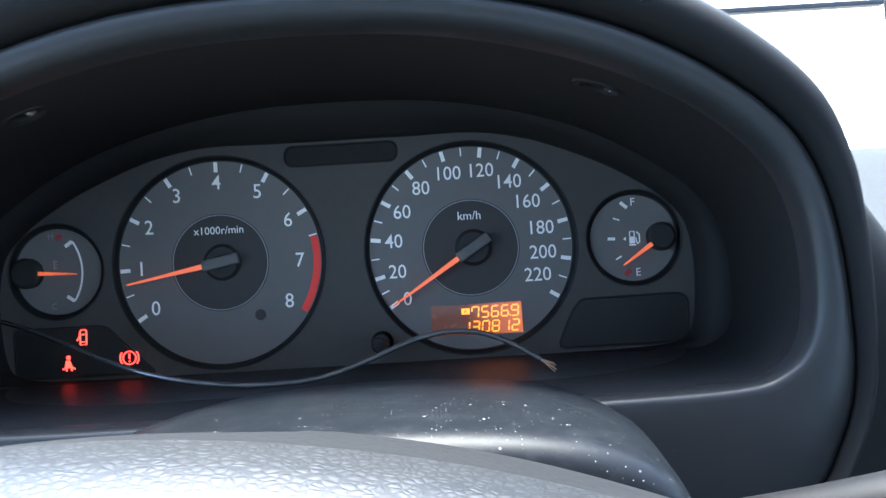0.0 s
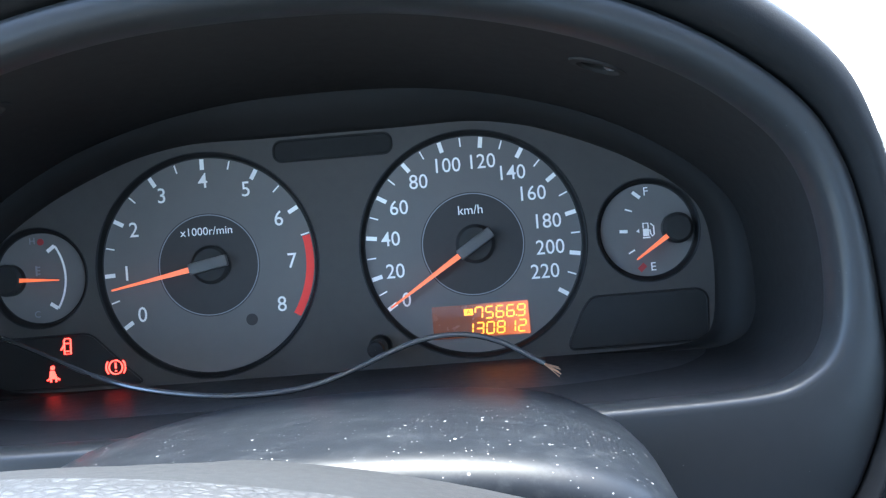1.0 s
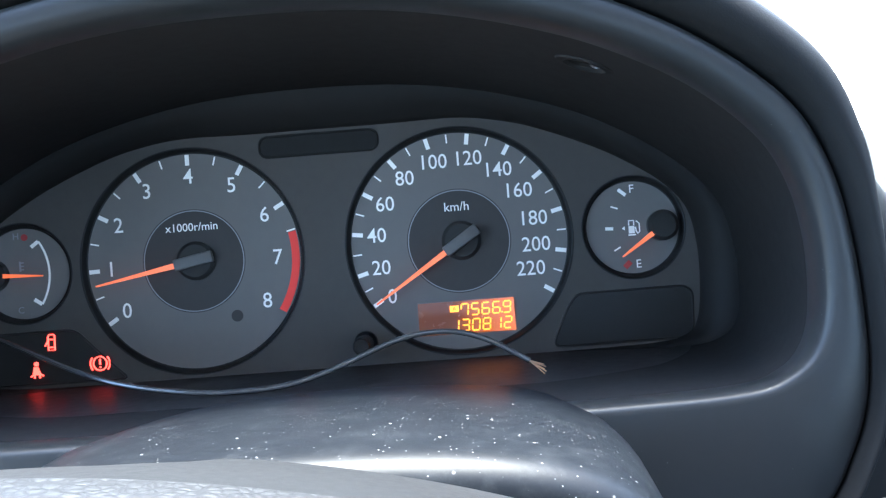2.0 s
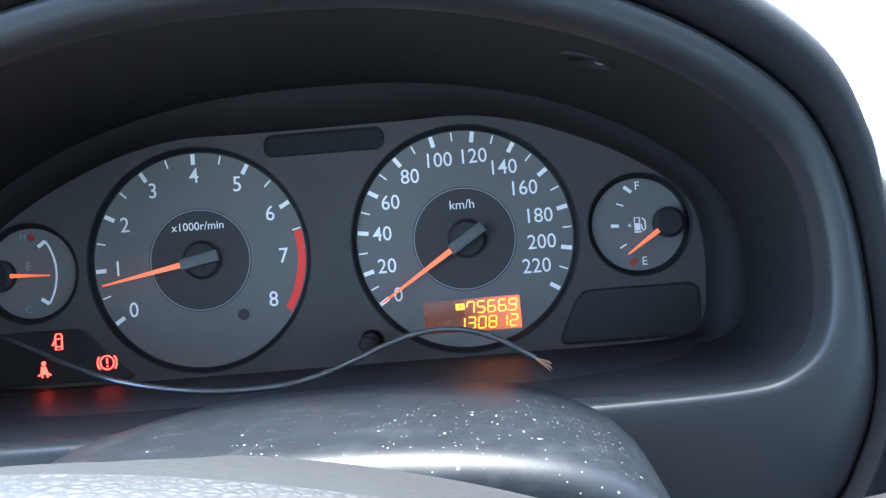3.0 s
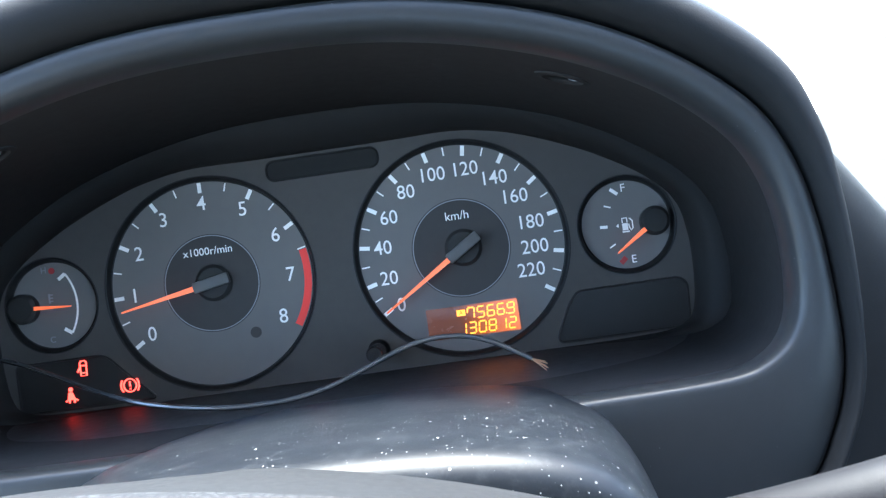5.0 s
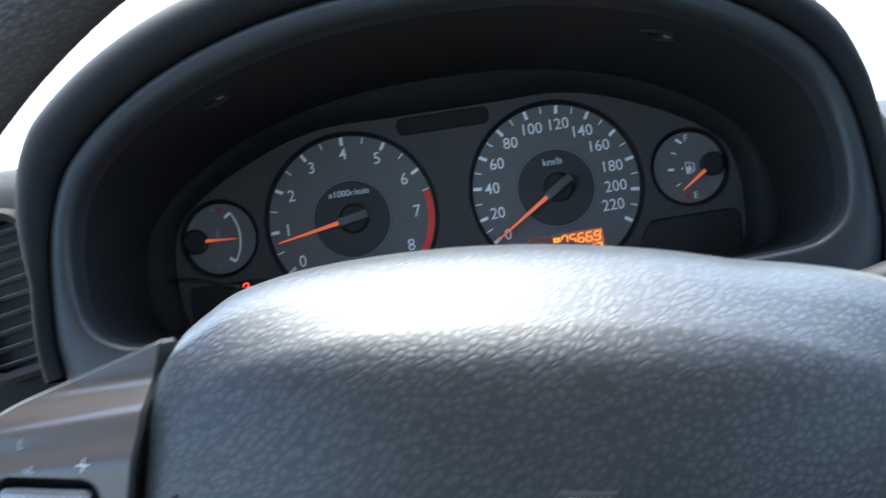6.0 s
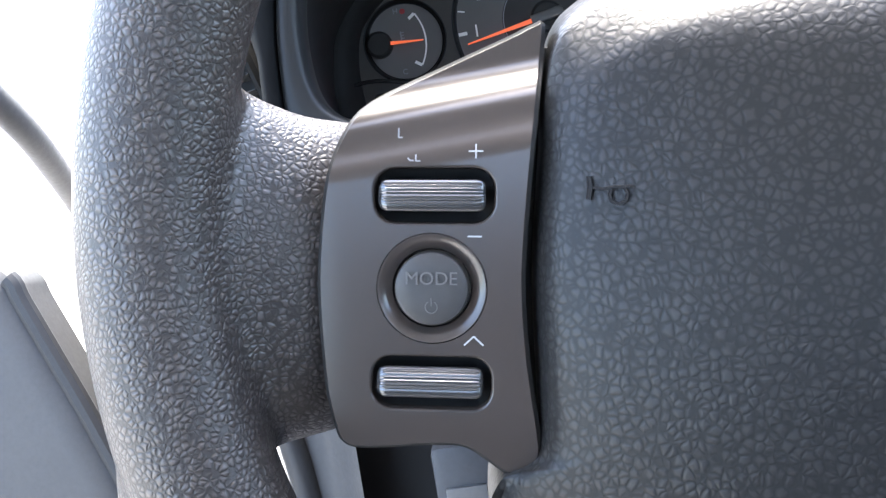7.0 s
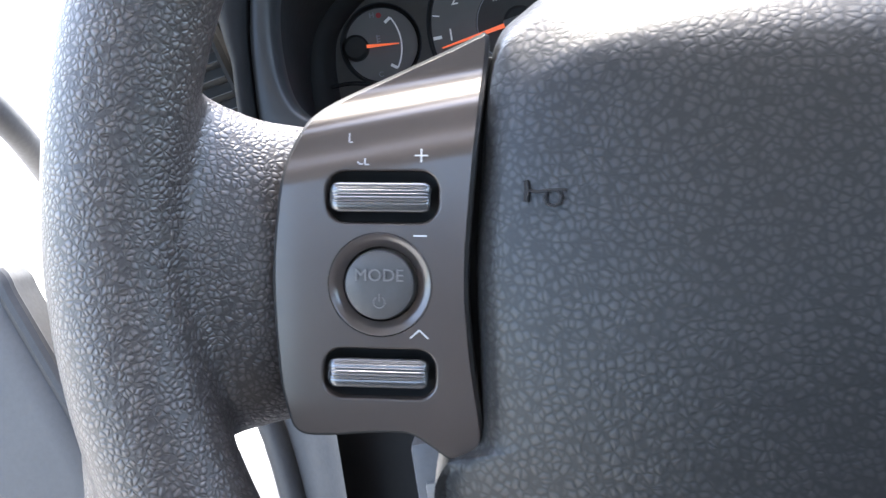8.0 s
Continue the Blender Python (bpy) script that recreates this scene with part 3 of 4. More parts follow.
# fuel gauge
fuel = dial_body(FU, .0186, "fuel_gauge", "small grey fuel gauge with the needle near empty")
for (x0, z0, x1, z1, w) in ((.1203, .0157, .1232, .0132, .0014), (.1168, .0090, .1196, .0080, .0006), (.1140, .0002, .1172, .0000, .0013), (.1170, -.0090, .1196, -.0076, .0006)):
    bm = bmesh.new()
    stroke(bm, [(x0, z0), (x1, z1)], w, -.0007, -.00095)
    part("tick_mark", bm, M_WHITE, fuel)
bm = bmesh.new()
stroke(bm, [(.1208, -.0160), (.1232, -.0138)], .0022, -.0007, -.00095)
part("empty_mark", bm, M_DIMRED, fuel)
writing("letter", "F", .0048, M_WHITE, fuel, .1256, -.0009, .0155)
writing("letter", "E", .0048, M_WHITE, fuel, .1264, -.0009, -.0150)
bm = bmesh.new()
stroke(bm, [(.1232, -.0030), (.1262, -.0030)], .0006, -.0007, -.00095)
flat(bm, [(.1234, -.0024), (.1258, -.0024), (.1258, .0006), (.1234, .0006)], -.0007, -.00095)
stroke(bm, [(.1236, .0008), (.1236, .0028), (.1256, .0028), (.1256, .0008)], .0005, -.0007, -.00095)
stroke(bm, [(.1266, .0026), (.1278, .0014), (.1278, -.0018), (.1270, -.0026), (.1264, -.0014), (.1262, .0002)], .0005, -.0007, -.00095)
flat(bm, [(.1207, -.0002), (.1219, .0007), (.1219, -.0010)], -.0007, -.00095)
part("pump_symbol", bm, M_WHITE, fuel)
needle(fuel, .1368, 0, 214, .0205, .0062, 0, .0020)

# coolant gauge
temp = dial_body(TE, .0186, "coolant_gauge", "small grey coolant temperature gauge at mid scale")
bm = bmesh.new()
stroke(bm, arc(-.1385, 0, .0238, 33, -33, 20), .0008, -.0007, -.00095)
part("scale_arc", bm, M_WHITE, temp)
for s in (1, -1):
    bm = bmesh.new()
    stroke(bm, [(-.1186, .0130 * s), (-.1217, .0108 * s)], .0015, -.0007, -.00098)
    part("tick_mark", bm, M_WHITE, temp)
bm = bmesh.new()
disc(bm, -.1243, .0150, .0014, -.0006, -.0009, 20)
part("hot_mark", bm, M_DIMRED, temp)
writing("letter", "H", .0038, M_GREYPRINT, temp, -.1278, -.0009, .0155)
writing("letter", "C", .0038, M_GREYPRINT, temp, -.1275, -.0009, -.0150)
bm = bmesh.new()
stroke(bm, [(-.1268, .0052), (-.1268, .0010)], .0007, -.0007, -.00095)
for k in range(3):
    stroke(bm, [(-.1268, .0046 - k * .0014), (-.1252, .0046 - k * .0014)], .0005, -.0007, -.00095)
part("thermometer_symbol", bm, M_GREYPRINT, temp)
needle(temp, -.1380, 0, 356.5, .0220, .0066, 0, .0018)

# message slot, warning windows, reset knob
def window_plate(name, loop, mat, label, rim=.0007):
    bm = bmesh.new()
    o = offset_loop(loop, rim)
    loft(bm, [at_y(o, FY + .0006), at_y(o, FY - .0003), at_y(loop, FY - .0005), at_y(offset_loop(loop, -.0003), FY - .0001)], cap1=True)
    return part(name, bm, mat, cluster, label)

window_plate("message_slot", rounded(.0005, .0437, .0480, .0080, .0032), M_TUNNEL, "blank dark slot between the dials")

right_win = [(.1005, -.0252), (.1430, -.0250), (.1462, -.0275), (.1455, -.0425), (.1420, -.0455), (.0910, -.0455), (.0902, -.0430), (.0965, -.0300)]
window_plate("warning_window", soften(right_win), M_WINDOW, "unlit smoked warning lamp window")
left_win = [(-.1440, -.0245), (-.1065, -.0245), (-.1035, -.0258), (-.0905, -.0395), (-.0840, -.0455), (-.1440, -.0455)]
window_plate("warning_window", soften(left_win), M_WINDOW, "smoked window with three red warning lamps lit")


def lamp_icon(name, strokes, label, fills=()):
    bm = bmesh.new()
    for pts, w, cl in strokes:
        stroke(bm, pts, w, FY + .0002, FY - .0006, cl)
    for pts in fills:
        flat(bm, pts, FY + .0002, FY - .0006)
    return part(name, bm, M_LAMPRED, cluster, label)

dx, dz = -.1150, -.0290
lamp_icon("door_ajar_lamp", [([(dx - .0010, dz - .0030), (dx + .0016, dz - .0030), (dx + .0018, dz + .0028), (dx + .0012, dz + .0034), (dx - .0004, dz + .0034), (dx - .0010, dz + .0026)], .0005, True),
                             ([(dx - .0006, dz + .0014), (dx + .0014, dz + .0014)], .0005, False), ([(dx - .0006, dz - .0018), (dx + .0014, dz - .0018)], .0005, False),
                             ([(dx - .0010, dz + .0010), (dx - .0024, dz - .0012)], .0005, False)], "red door-ajar lamp, lit")
bx, bz = -.0952, -.0388
lamp_icon("brake_lamp", [(arc(bx, bz, .0028, 0, 360, 28)[:-1], .0005, True), (arc(bx, bz, .0040, 140, 220, 10), .0005, False), (arc(bx, bz, .0040, -40, 40, 10), .0005, False),
                         ([(bx, bz + .0018), (bx, bz - .0005)], .0006, False), ([(bx, bz - .0012), (bx, bz - .0018)], .0006, False)], "red brake warning lamp, lit")
sx, sz = -.1215, -.0398
lamp_icon("seat_belt_lamp", [([(sx - .0011, sz + .0010), (sx + .0012, sz - .0016)], .0006, False), ([(sx - .0026, sz - .0024), (sx - .0010, sz - .0016), (sx + .0014, sz - .0016), (sx + .0028, sz - .0024)], .0006, False),
                             ([(sx - .0010, sz - .0018), (sx - .0010, sz - .0032)], .0006, False), ([(sx + .0012, sz - .0018), (sx + .0012, sz - .0032)], .0006, False)], "red seat belt lamp, lit",
          [arc(sx, sz + .0026, .0009, 0, 360, 14)[:-1], [(sx - .0016, sz - .0014), (sx - .0010, sz + .0014), (sx + .0006, sz + .0014), (sx + .0016, sz - .0014)]])
bm = bmesh.new()
disc_ring(bm, .0140, -.0385, [(.0050, -.0032), (.0047, -.0052), (.0038, -.0048), (.0036, -.0200), (.0034, -.0215), (.0028, -.0222), (.0001, -.0222)], 28)
part("reset_knob", bm, M_GLOSS, cluster, "black trip reset knob")

# ---------------------------------------------------------------- loose wire lying across the cluster
wire = thing("loose_wire", "loose black wire with a bare copper end lying across the gauges", "wire")
line = [(-.152, -.014, -.0190), (-.141, -.022, -.0198), (-.1265, -.0300, -.0235), (-.1121, -.0380, -.0282), (-.0982, -.0460, -.0330), (-.0855, -.0520, -.0374), (-.0740, -.0560, -.0411),
        (-.0633, -.0580, -.0437), (-.0530, -.0590, -.0456), (-.0407, -.0600, -.0472), (-.0287, -.0600, -.0479), (-.0127, -.0600, -.0474), (-.0006, -.0600, -.0452), (.0117, -.0600, -.0412),
        (.0240, -.0600, -.0364), (.0341, -.0600, -.0333), (.0441, -.0600, -.0321), (.0539, -.0600, -.0331), (.0634, -.0610, -.0365), (.0718, -.0620, -.0414), (.0764, -.0620, -.0443)]
bm = bmesh.new()
tube(bm, smooth_loop(line, 6, False), .0010, 10)
part("sleeve", bm, M_WIRE, wire)
for k in range(5):
    bm = bmesh.new()
    j = (k - 2) * .0006
    tube(bm, [(0.0761, -0.0620, -0.0442), (0.0784, -0.0620 - abs(j) * .3, -0.0456 + j * .6), (0.0812 + .0006 * (k % 2), -0.0625 + j * .5, -0.0475 + j * 1.3)], .00022, 6)
    part("copper_strand", bm, M_COPPER, wire, "frayed bare copper strand")

# ---------------------------------------------------------------- steering column
column = thing("steering_column", "dusty dark grey plastic steering column shroud", "steering column")
CX = .0175
sec = [(-.092, -.150), (-.0905, -.100), (-.0865, -.0850), (-.0780, -.0660), (-.0665, -.0535), (-.050, -.0480), (-.028, -.0455), (0, -.0445), (.028, -.0452), (.050, -.0475),
       (.0665, -.0520), (.0765, -.0590), (.0830, -.0720), (.0860, -.0860), (.0880, -.1000), (.0890, -.150)]
sec = smooth_loop(sec, 3, False)


def shroud_ring(y, sx, dz, bulge=0.0):
    return [(CX + p[0] * sx, y, -.150 + (p[1] + .150) * (1 + bulge) + dz) for p in sec]

bm = bmesh.new()
loft(bm, [shroud_ring(-.050, .96, -.012), shroud_ring(-.085, .99, -.0035), shroud_ring(-.100, 1.0, -.0004), shroud_ring(-.130, 1.005, .0016), shroud_ring(-.160, 1.0, .0030), shroud_ring(-.180, .99, .0026),
          shroud_ring(-.198, .982, .0014), shroud_ring(-.2065, .978, .0004), shroud_ring(-.2105, .974, -.0008), shroud_ring(-.2135, .970, -.0027), shroud_ring(-.2155, .965, -.0054),
          shroud_ring(-.2165, .958, -.0090), shroud_ring(-.2172, .94, -.0150), shroud_ring(-.2180, .88, -.028), shroud_ring(-.2185, .5, -.06)], closed=False)
part("upper_shroud", bm, M_SHROUD, column, "dark grey shroud speckled with white dust", angle=70)
bm = bmesh.new()
tube(bm, [(CX, -.05, -.108), (CX, -.255, -.108)], .030, 24)
part("column_tube", bm, M_GAP, column)
# wiper stalk, pointing to the right
bm = bmesh.new()
spine = [(.086, -.205, -.0720), (.100, -.214, -.0700), (.115, -.222, -.0678), (.132, -.229, -.0650), (.150, -.233, -.0625), (.172, -.236, -.0600), (.195, -.238, -.0580), (.203, -.2385, -.0575)]
tube(bm, smooth_loop(spine, 4, False), [.0052 + .0062 * min(1, k / 16) - (.004 if k > 26 else 0) for k in range(29)], 24)
stalk = part("wiper_stalk", bm, M_STALK, column, "black wiper stalk with a white wiper symbol")
bm = bmesh.new()
ix, iz, iy = .1412, -.0607, -.2455
wp = lambda a, b: (ix + a * .0012, iz + b * .0012)
stroke(bm, [wp(-2, .6), wp(-1.2, 1.3), wp(0, 1.5), wp(1.2, 1.3), wp(2, .6), wp(1.2, -1.2), wp(-1.2, -1.2)], .00024, iy + .003, iy, True)
stroke(bm, [wp(.9, -1.9), wp(-1, .8)], .00028, iy + .003, iy)
for a in (-1.2, 0, 1.2):
    stroke(bm, arc(ix + a * .0012, iz + .0024, .0007, 20, 160, 6), .0002, iy + .003, iy)
part("wiper_symbol", bm, M_FAINT, stalk, "white wiper symbol")

# ---------------------------------------------------------------- steering wheel
HUBY = -.299
wheel = thing("steering_wheel", "dark grey leather-grained steering wheel, turned slightly, with a badge", "steering wheel",
              m=DASH @ Matrix.Translation((.0145, 0, -.108)) @ Matrix.Rotation(radians(9.5), 4, "Y"))
RIM_X, RIM_Z, RIM_A, RIM_B, RIM_P = .2040, .1830, .0165, .0155, .024
NR, NS = 128, 20
bm = bmesh.new()
rows = []
for i in range(NR):
    a = 2 * math.pi * i / NR
    ring = []
    for k in range(NS):
        b = 2 * math.pi * k / NS
        grip = sum(math.exp(-((math.degrees(a) - c) / 16) ** 2) for c in (22, 158))          # a touch fuller above the spokes
        g = RIM_A * math.cos(b) + min(0.0, math.cos(b)) * .0008 * grip
        ring.append((RIM_P + (RIM_X + g) * math.cos(a), HUBY + RIM_B * math.sin(b) + .002, .005 + (RIM_Z + g) * math.sin(a)))
    rows.append(ring)
rows.append(rows[0])
loft(bm, rows)
skin = bm


def slab_y(p, q):
    return -.2940 - .06 * (p + .12) - .05 * q


def spoke_ring(p, q1, q0, depth, front, n=28):
    """A rounded cross-section of a spoke at p, between heights q0 and q1."""
    out = []
    for k in range(n):
        a = 2 * math.pi * k / n
        c, s = math.cos(a), math.sin(a)
        e = 1.0 if s > 0 else .75          # the upper edge is rolled broadly, the lower one tighter
        u = math.copysign(abs(c) ** e, c)
        v = math.copysign(abs(s) ** e, s)
        q = (q0 + q1) / 2 + v * (q1 - q0) / 2
        y = front - .05 * max(-.07, min(.05, q)) + depth / 2 - u * depth / 2
        out.append((p, y, q))
    return out


def add_spoke(bm, sgn):
    st = [(.1900, .062, -.092, .016, -.2995), (.1850, .062, -.092, .022, -.3030), (.1800, .055, -.084, .026, -.3042), (.1755, .0460, -.0725, .029, -.3044), (.1710, .0370, -.0610, .030, -.3036), (.1650, .0310, -.0545, .029, -.3015),
          (.1580, .0275, -.0512, .028, -.2985), (.1510, .0252, -.0495, .028, -.2952), (.1440, .0245, -.0482, .028, -.2922), (.1390, .0240, -.0465, .028, -.2886), (.125, .0250, -.0430, .026, -.2862), (.116, .0270, -.0420, .024, -.2870)]
    loft(bm, [spoke_ring(sgn * p, a, b, d * 1.45, l) for p, a, b, d, l in st], cap0=True, cap1=True)

add_spoke(skin, -1)
add_spoke(skin, 1)
# lower spoke down to the rim
rows = []
for q, hw, y in ((-.190, .055, .004), (-.150, .040, .0), (-.110, .036, .0), (-.07, .04, .004)):
    rows.append([(hw * math.cos(2 * math.pi * k / 24), HUBY + .004 + y + .012 * math.sin(2 * math.pi * k / 24), q) for k in range(24)])
loft(skin, rows, cap0=True, cap1=True)
rim = part("rim", skin, M_LEATHER, wheel, "grained dark leather rim and spokes in one skin", angle=180)
fuse_skin = rim.modifiers.new("fuse", "REMESH")
fuse_skin.mode, fuse_skin.voxel_size, fuse_skin.use_smooth_shade = "VOXEL", .0018, True
ease = rim.modifiers.new("ease", "SMOOTH")
ease.factor, ease.iterations = .5, 16

# central pad
PAD = [(0, .0528), (.030, .0514), (.060, .0468), (.080, .0412), (.0890, .0364), (.0945, .0322), (.0970, .0245), (.0980, .0120), (.0990, -.009), (.0980, -.030), (.0975, -.044),
       (.0995, -.0490), (.1060, -.0530), (.108, -.062), (.100, -.080), (.080, -.095), (.050, -.105), (0, -.108)]
pad0 = smooth_loop(mirrored(PAD), 5)


def pad_ring(grow, y, lift, drop=0.0, full=0.0):
    out = []
    for p in pad0:
        q = p[1]
        t = max(0.0, min(1.0, (q - .0) / .045))
        w = 1 + grow
        far = max(0.0, min(1.0, (p[0] - .045) / .045))          # the far shoulder stands a little fuller
        out.append((p[0] * w, y, q + (lift + full * far) * t * t * (3 - 2 * t) + (grow * q if q < 0 else 0) - drop * t * max(0.0, min(1.4, (-p[0] - .010) / .045))))
    return out


def bulge(p, q):
    top = max(0.0, q - .034)
    return 27.0 * top * top - .3245 + .0240 * (p / .1) ** 2 + .008 * ((q + .025) / .075) ** 2


ROLL = {.98: .0017, .96: .0006, .93: .0001}


def pad_front(s):
    out = []
    for p in pad0:
        a, b = p[0] * s, -.02 + (p[1] + .02) * s
        out.append((a, bulge(a, b) + (ROLL[s] if s in ROLL else 0), b + .0015 * max(0, min(1, b / .045))))
    return out

bm = bmesh.new()
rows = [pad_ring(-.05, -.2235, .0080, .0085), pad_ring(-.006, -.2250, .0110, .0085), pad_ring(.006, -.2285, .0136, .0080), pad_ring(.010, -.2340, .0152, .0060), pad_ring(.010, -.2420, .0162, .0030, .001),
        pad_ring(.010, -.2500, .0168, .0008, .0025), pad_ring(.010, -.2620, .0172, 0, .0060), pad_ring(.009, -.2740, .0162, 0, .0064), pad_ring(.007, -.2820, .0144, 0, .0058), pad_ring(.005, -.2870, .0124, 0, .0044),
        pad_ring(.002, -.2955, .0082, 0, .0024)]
rows += [pad_front(s) for s in (.98, .96, .93, .88, .82, .70, .55, .40, .25, .12, .03)]
loft(bm, rows[6:], cap1=True)
# rear rows of the same pad surface; a darker colour stands for their shade
rear_bm = bmesh.new()
loft(rear_bm, rows[:7])
part("pad_rear", rear_bm, M_PADREAR, wheel, "rear of the pad, darker matt colour standing for its shade", angle=60)
pad = part("airbag_pad", bm, M_PAD, wheel, "blue-grey grained airbag pad", angle=60)
# horn symbol pressed into the pad
def pad_strokes(bm, pts, w):
    """A thin rib that follows the pad's surface."""
    fine = [Vector(a).lerp(Vector(d), k / 4) for a, d in zip(pts, pts[1:]) for k in range(4)] + [Vector(pts[-1])]
    rows = []
    for k, o in enumerate(fine):
        t = (fine[min(k + 1, len(fine) - 1)] - fine[max(k - 1, 0)]).normalized()
        n = Vector((-t[1], t[0]))
        rows.append([(g[0], bulge(g[0], g[1]) - h, g[1]) for g, h in ((o - n * w * 1.4, -.0006), (o - n * w * .8, .0008), (o + n * w * .8, .0008), (o + n * w * 1.4, -.0006))])
    loft(bm, rows, closed=False)

bm = bmesh.new()
hp, hq = -.0892, .0088
pad_strokes(bm, [(hp, hq + .0022), (hp + .0003, hq), (hp, hq - .0024)], .00045)
pad_strokes(bm, [(hp + .0004, hq), (hp + .0025, hq - .0003), (hp + .0050, hq + .0001), (hp + .0082, hq + .0002)], .00028)
pad_strokes(bm, [(hp + .0044, hq - .0001), (hp + .0039, hq - .0014), (hp + .0043, hq - .0027), (hp + .0057, hq - .0032), (hp + .0070, hq - .0026), (hp + .0073, hq - .0012), (hp + .0067, hq)], .00026)
part("horn_symbol", bm, M_EMBOSS, pad, "small embossed horn symbol")
# badge: an open lozenge with faceted faces
bm = bmesh.new()
out_l = [(-.0045, .0158), (.0045, .0158), (.0172, -.0045), (.0045, -.0248), (-.0045, -.0248), (-.0172, -.0045)]
mid_l = [(-.0040, .0138), (.0040, .0138), (.0155, -.0045), (.0040, -.0228), (-.0040, -.0228), (-.0155, -.0045)]
in_l = [(-.0008, .0048), (.0008, .0048), (.0057, -.0045), (.0008, -.0138), (-.0008, -.0138), (-.0057, -.0045)]
loft(bm, [at_y(out_l, -.3215), at_y(out_l, -.3268), at_y(mid_l, -.3292), at_y(in_l, -.3284), at_y(in_l, -.3215)])
part("badge", bm, M_CHROME, wheel, "chrome lozenge badge", angle=10)
bm = bmesh.new()
flat(bm, offset_loop([Vector(p) for p in out_l], .0018), -.3200, -.3232)
part("badge_seat", bm, M_GAP, wheel)

# switch panel on the spoke
OUTL = [(-.0988, .0405), (-.1000, .0270), (-.1013, .0128), (-.1026, -.0089), (-.1014, -.0261), (-.0993, -.0400), (-.0992, -.0450), (-.1020, -.0486), (-.1052, -.0482), (-.1090, -.0455), (-.1135, -.0428),
        (-.1200, -.0425), (-.1330, -.0436), (-.1380, -.0428), (-.1398, -.0385), (-.1415, -.0300), (-.1427, -.0097), (-.1409, .0098), (-.1380, .0190), (-.1330, .0256), (-.1185, .0327), (-.1050, .0388), (-.1000, .0412)]
outl = smooth_loop(OUTL, 4)


def eased(x, w):
    """A slope that sets in smoothly over the width w, summed up to x."""
    u = max(0.0, x) / w
    return w * (u ** 3 - u ** 4 / 2 if u < 1 else u - .5)


def panel_y(p, q, dy=0.0):
    bend = max(0.0, q - .012 - .18 * (p + .12))
    crown = .55 * eased(bend, .005) - .26 * eased(bend - .005, .004) + .75 * eased(bend - .0095, .005) - .90 * eased(bend - .0155, .006)
    left = max(0.0, -.136 - p)
    low = max(0.0, -.036 - q)
    return slab_y(p, q) - .0036 + crown + 3 * left * left + 10 * low * low + dy


R1 = rounded(-.1198, .0072, .0238, .0108, .0042)
R2 = rounded(-.1204, -.0302, .0240, .0106, .0040)
MC = (-.1203, -.0112)
RM = arc(*MC, .0108, 0, 360, 40)[:-1]


def lift_loop(loop, dy):
    return [(p[0], panel_y(p[0], p[1], dy), p[1]) for p in loop]

bm = bmesh.new()
face_l = offset_loop([tuple(p) for p in outl], -.00012)
holes = [offset_loop(h, .0006) for h in (R1, R2)] + [offset_loop(RM, .0003)]
edges = []
for lp in [face_l] + holes:
    vs = [bm.verts.new((p[0], 0, p[1])) for p in lp]
    edges += [bm.edges.new((vs[i], vs[(i + 1) % len(vs)])) for i in range(len(vs))]
bmesh.ops.triangle_fill(bm, use_beauty=True, use_dissolve=False, edges=edges)
for k in range(62):
    q = -.048 + k * .0030 if k < 18 else .006 + (k - 18) * .0009
    bmesh.ops.bisect_plane(bm, geom=bm.verts[:] + bm.edges[:] + bm.faces[:], plane_co=(-.12, 0, q), plane_no=(-0.18, 0, 1))
for k in range(22):
    bmesh.ops.bisect_plane(bm, geom=bm.verts[:] + bm.edges[:] + bm.faces[:], plane_co=(-.1418 + k * .0020, 0, 0), plane_no=(1, 0, 0))
for v in bm.verts:
    v.co.y = panel_y(v.co.x, v.co.z)
loft(bm, [lift_loop(face_l, 0), lift_loop(outl, .00006), lift_loop(outl, .012)])
for h in (R1, R2):
    loft(bm, [lift_loop(offset_loop(h, .0006), 0), lift_loop(h, .0007), lift_loop(h, .0075)], cap1=True)
panel = part("switch_panel", bm, M_PANEL, wheel, "satin dark brown-grey audio switch panel", angle=30)
bm = bmesh.new()
groove = offset_loop([tuple(p) for p in outl], .0008)
loft(bm, [lift_loop(outl, .0010), lift_loop(groove, .0014), lift_loop(groove, .012)])
part("groove", bm, M_GAP, panel)
me = panel.data
nor = []
for v in me.vertices:
    p, y, q = v.co
    if abs(y - panel_y(p, q)) < 1e-6:
        e = .0004
        nor.append(Vector(((panel_y(p + e, q) - panel_y(p - e, q)) / (2 * e), -1, (panel_y(p, q + e) - panel_y(p, q - e)) / (2 * e))).normalized())
    else:
        nor.append(Vector((0, 0, 0)))
me.normals_split_custom_set_from_vertices(nor)
panel.matrix_basis = Matrix.Translation((-.1095, 0, .009)) @ Matrix.Diagonal((1.055, 1, 1.055, 1)) @ Matrix.Translation((.1095, 0, -.009))
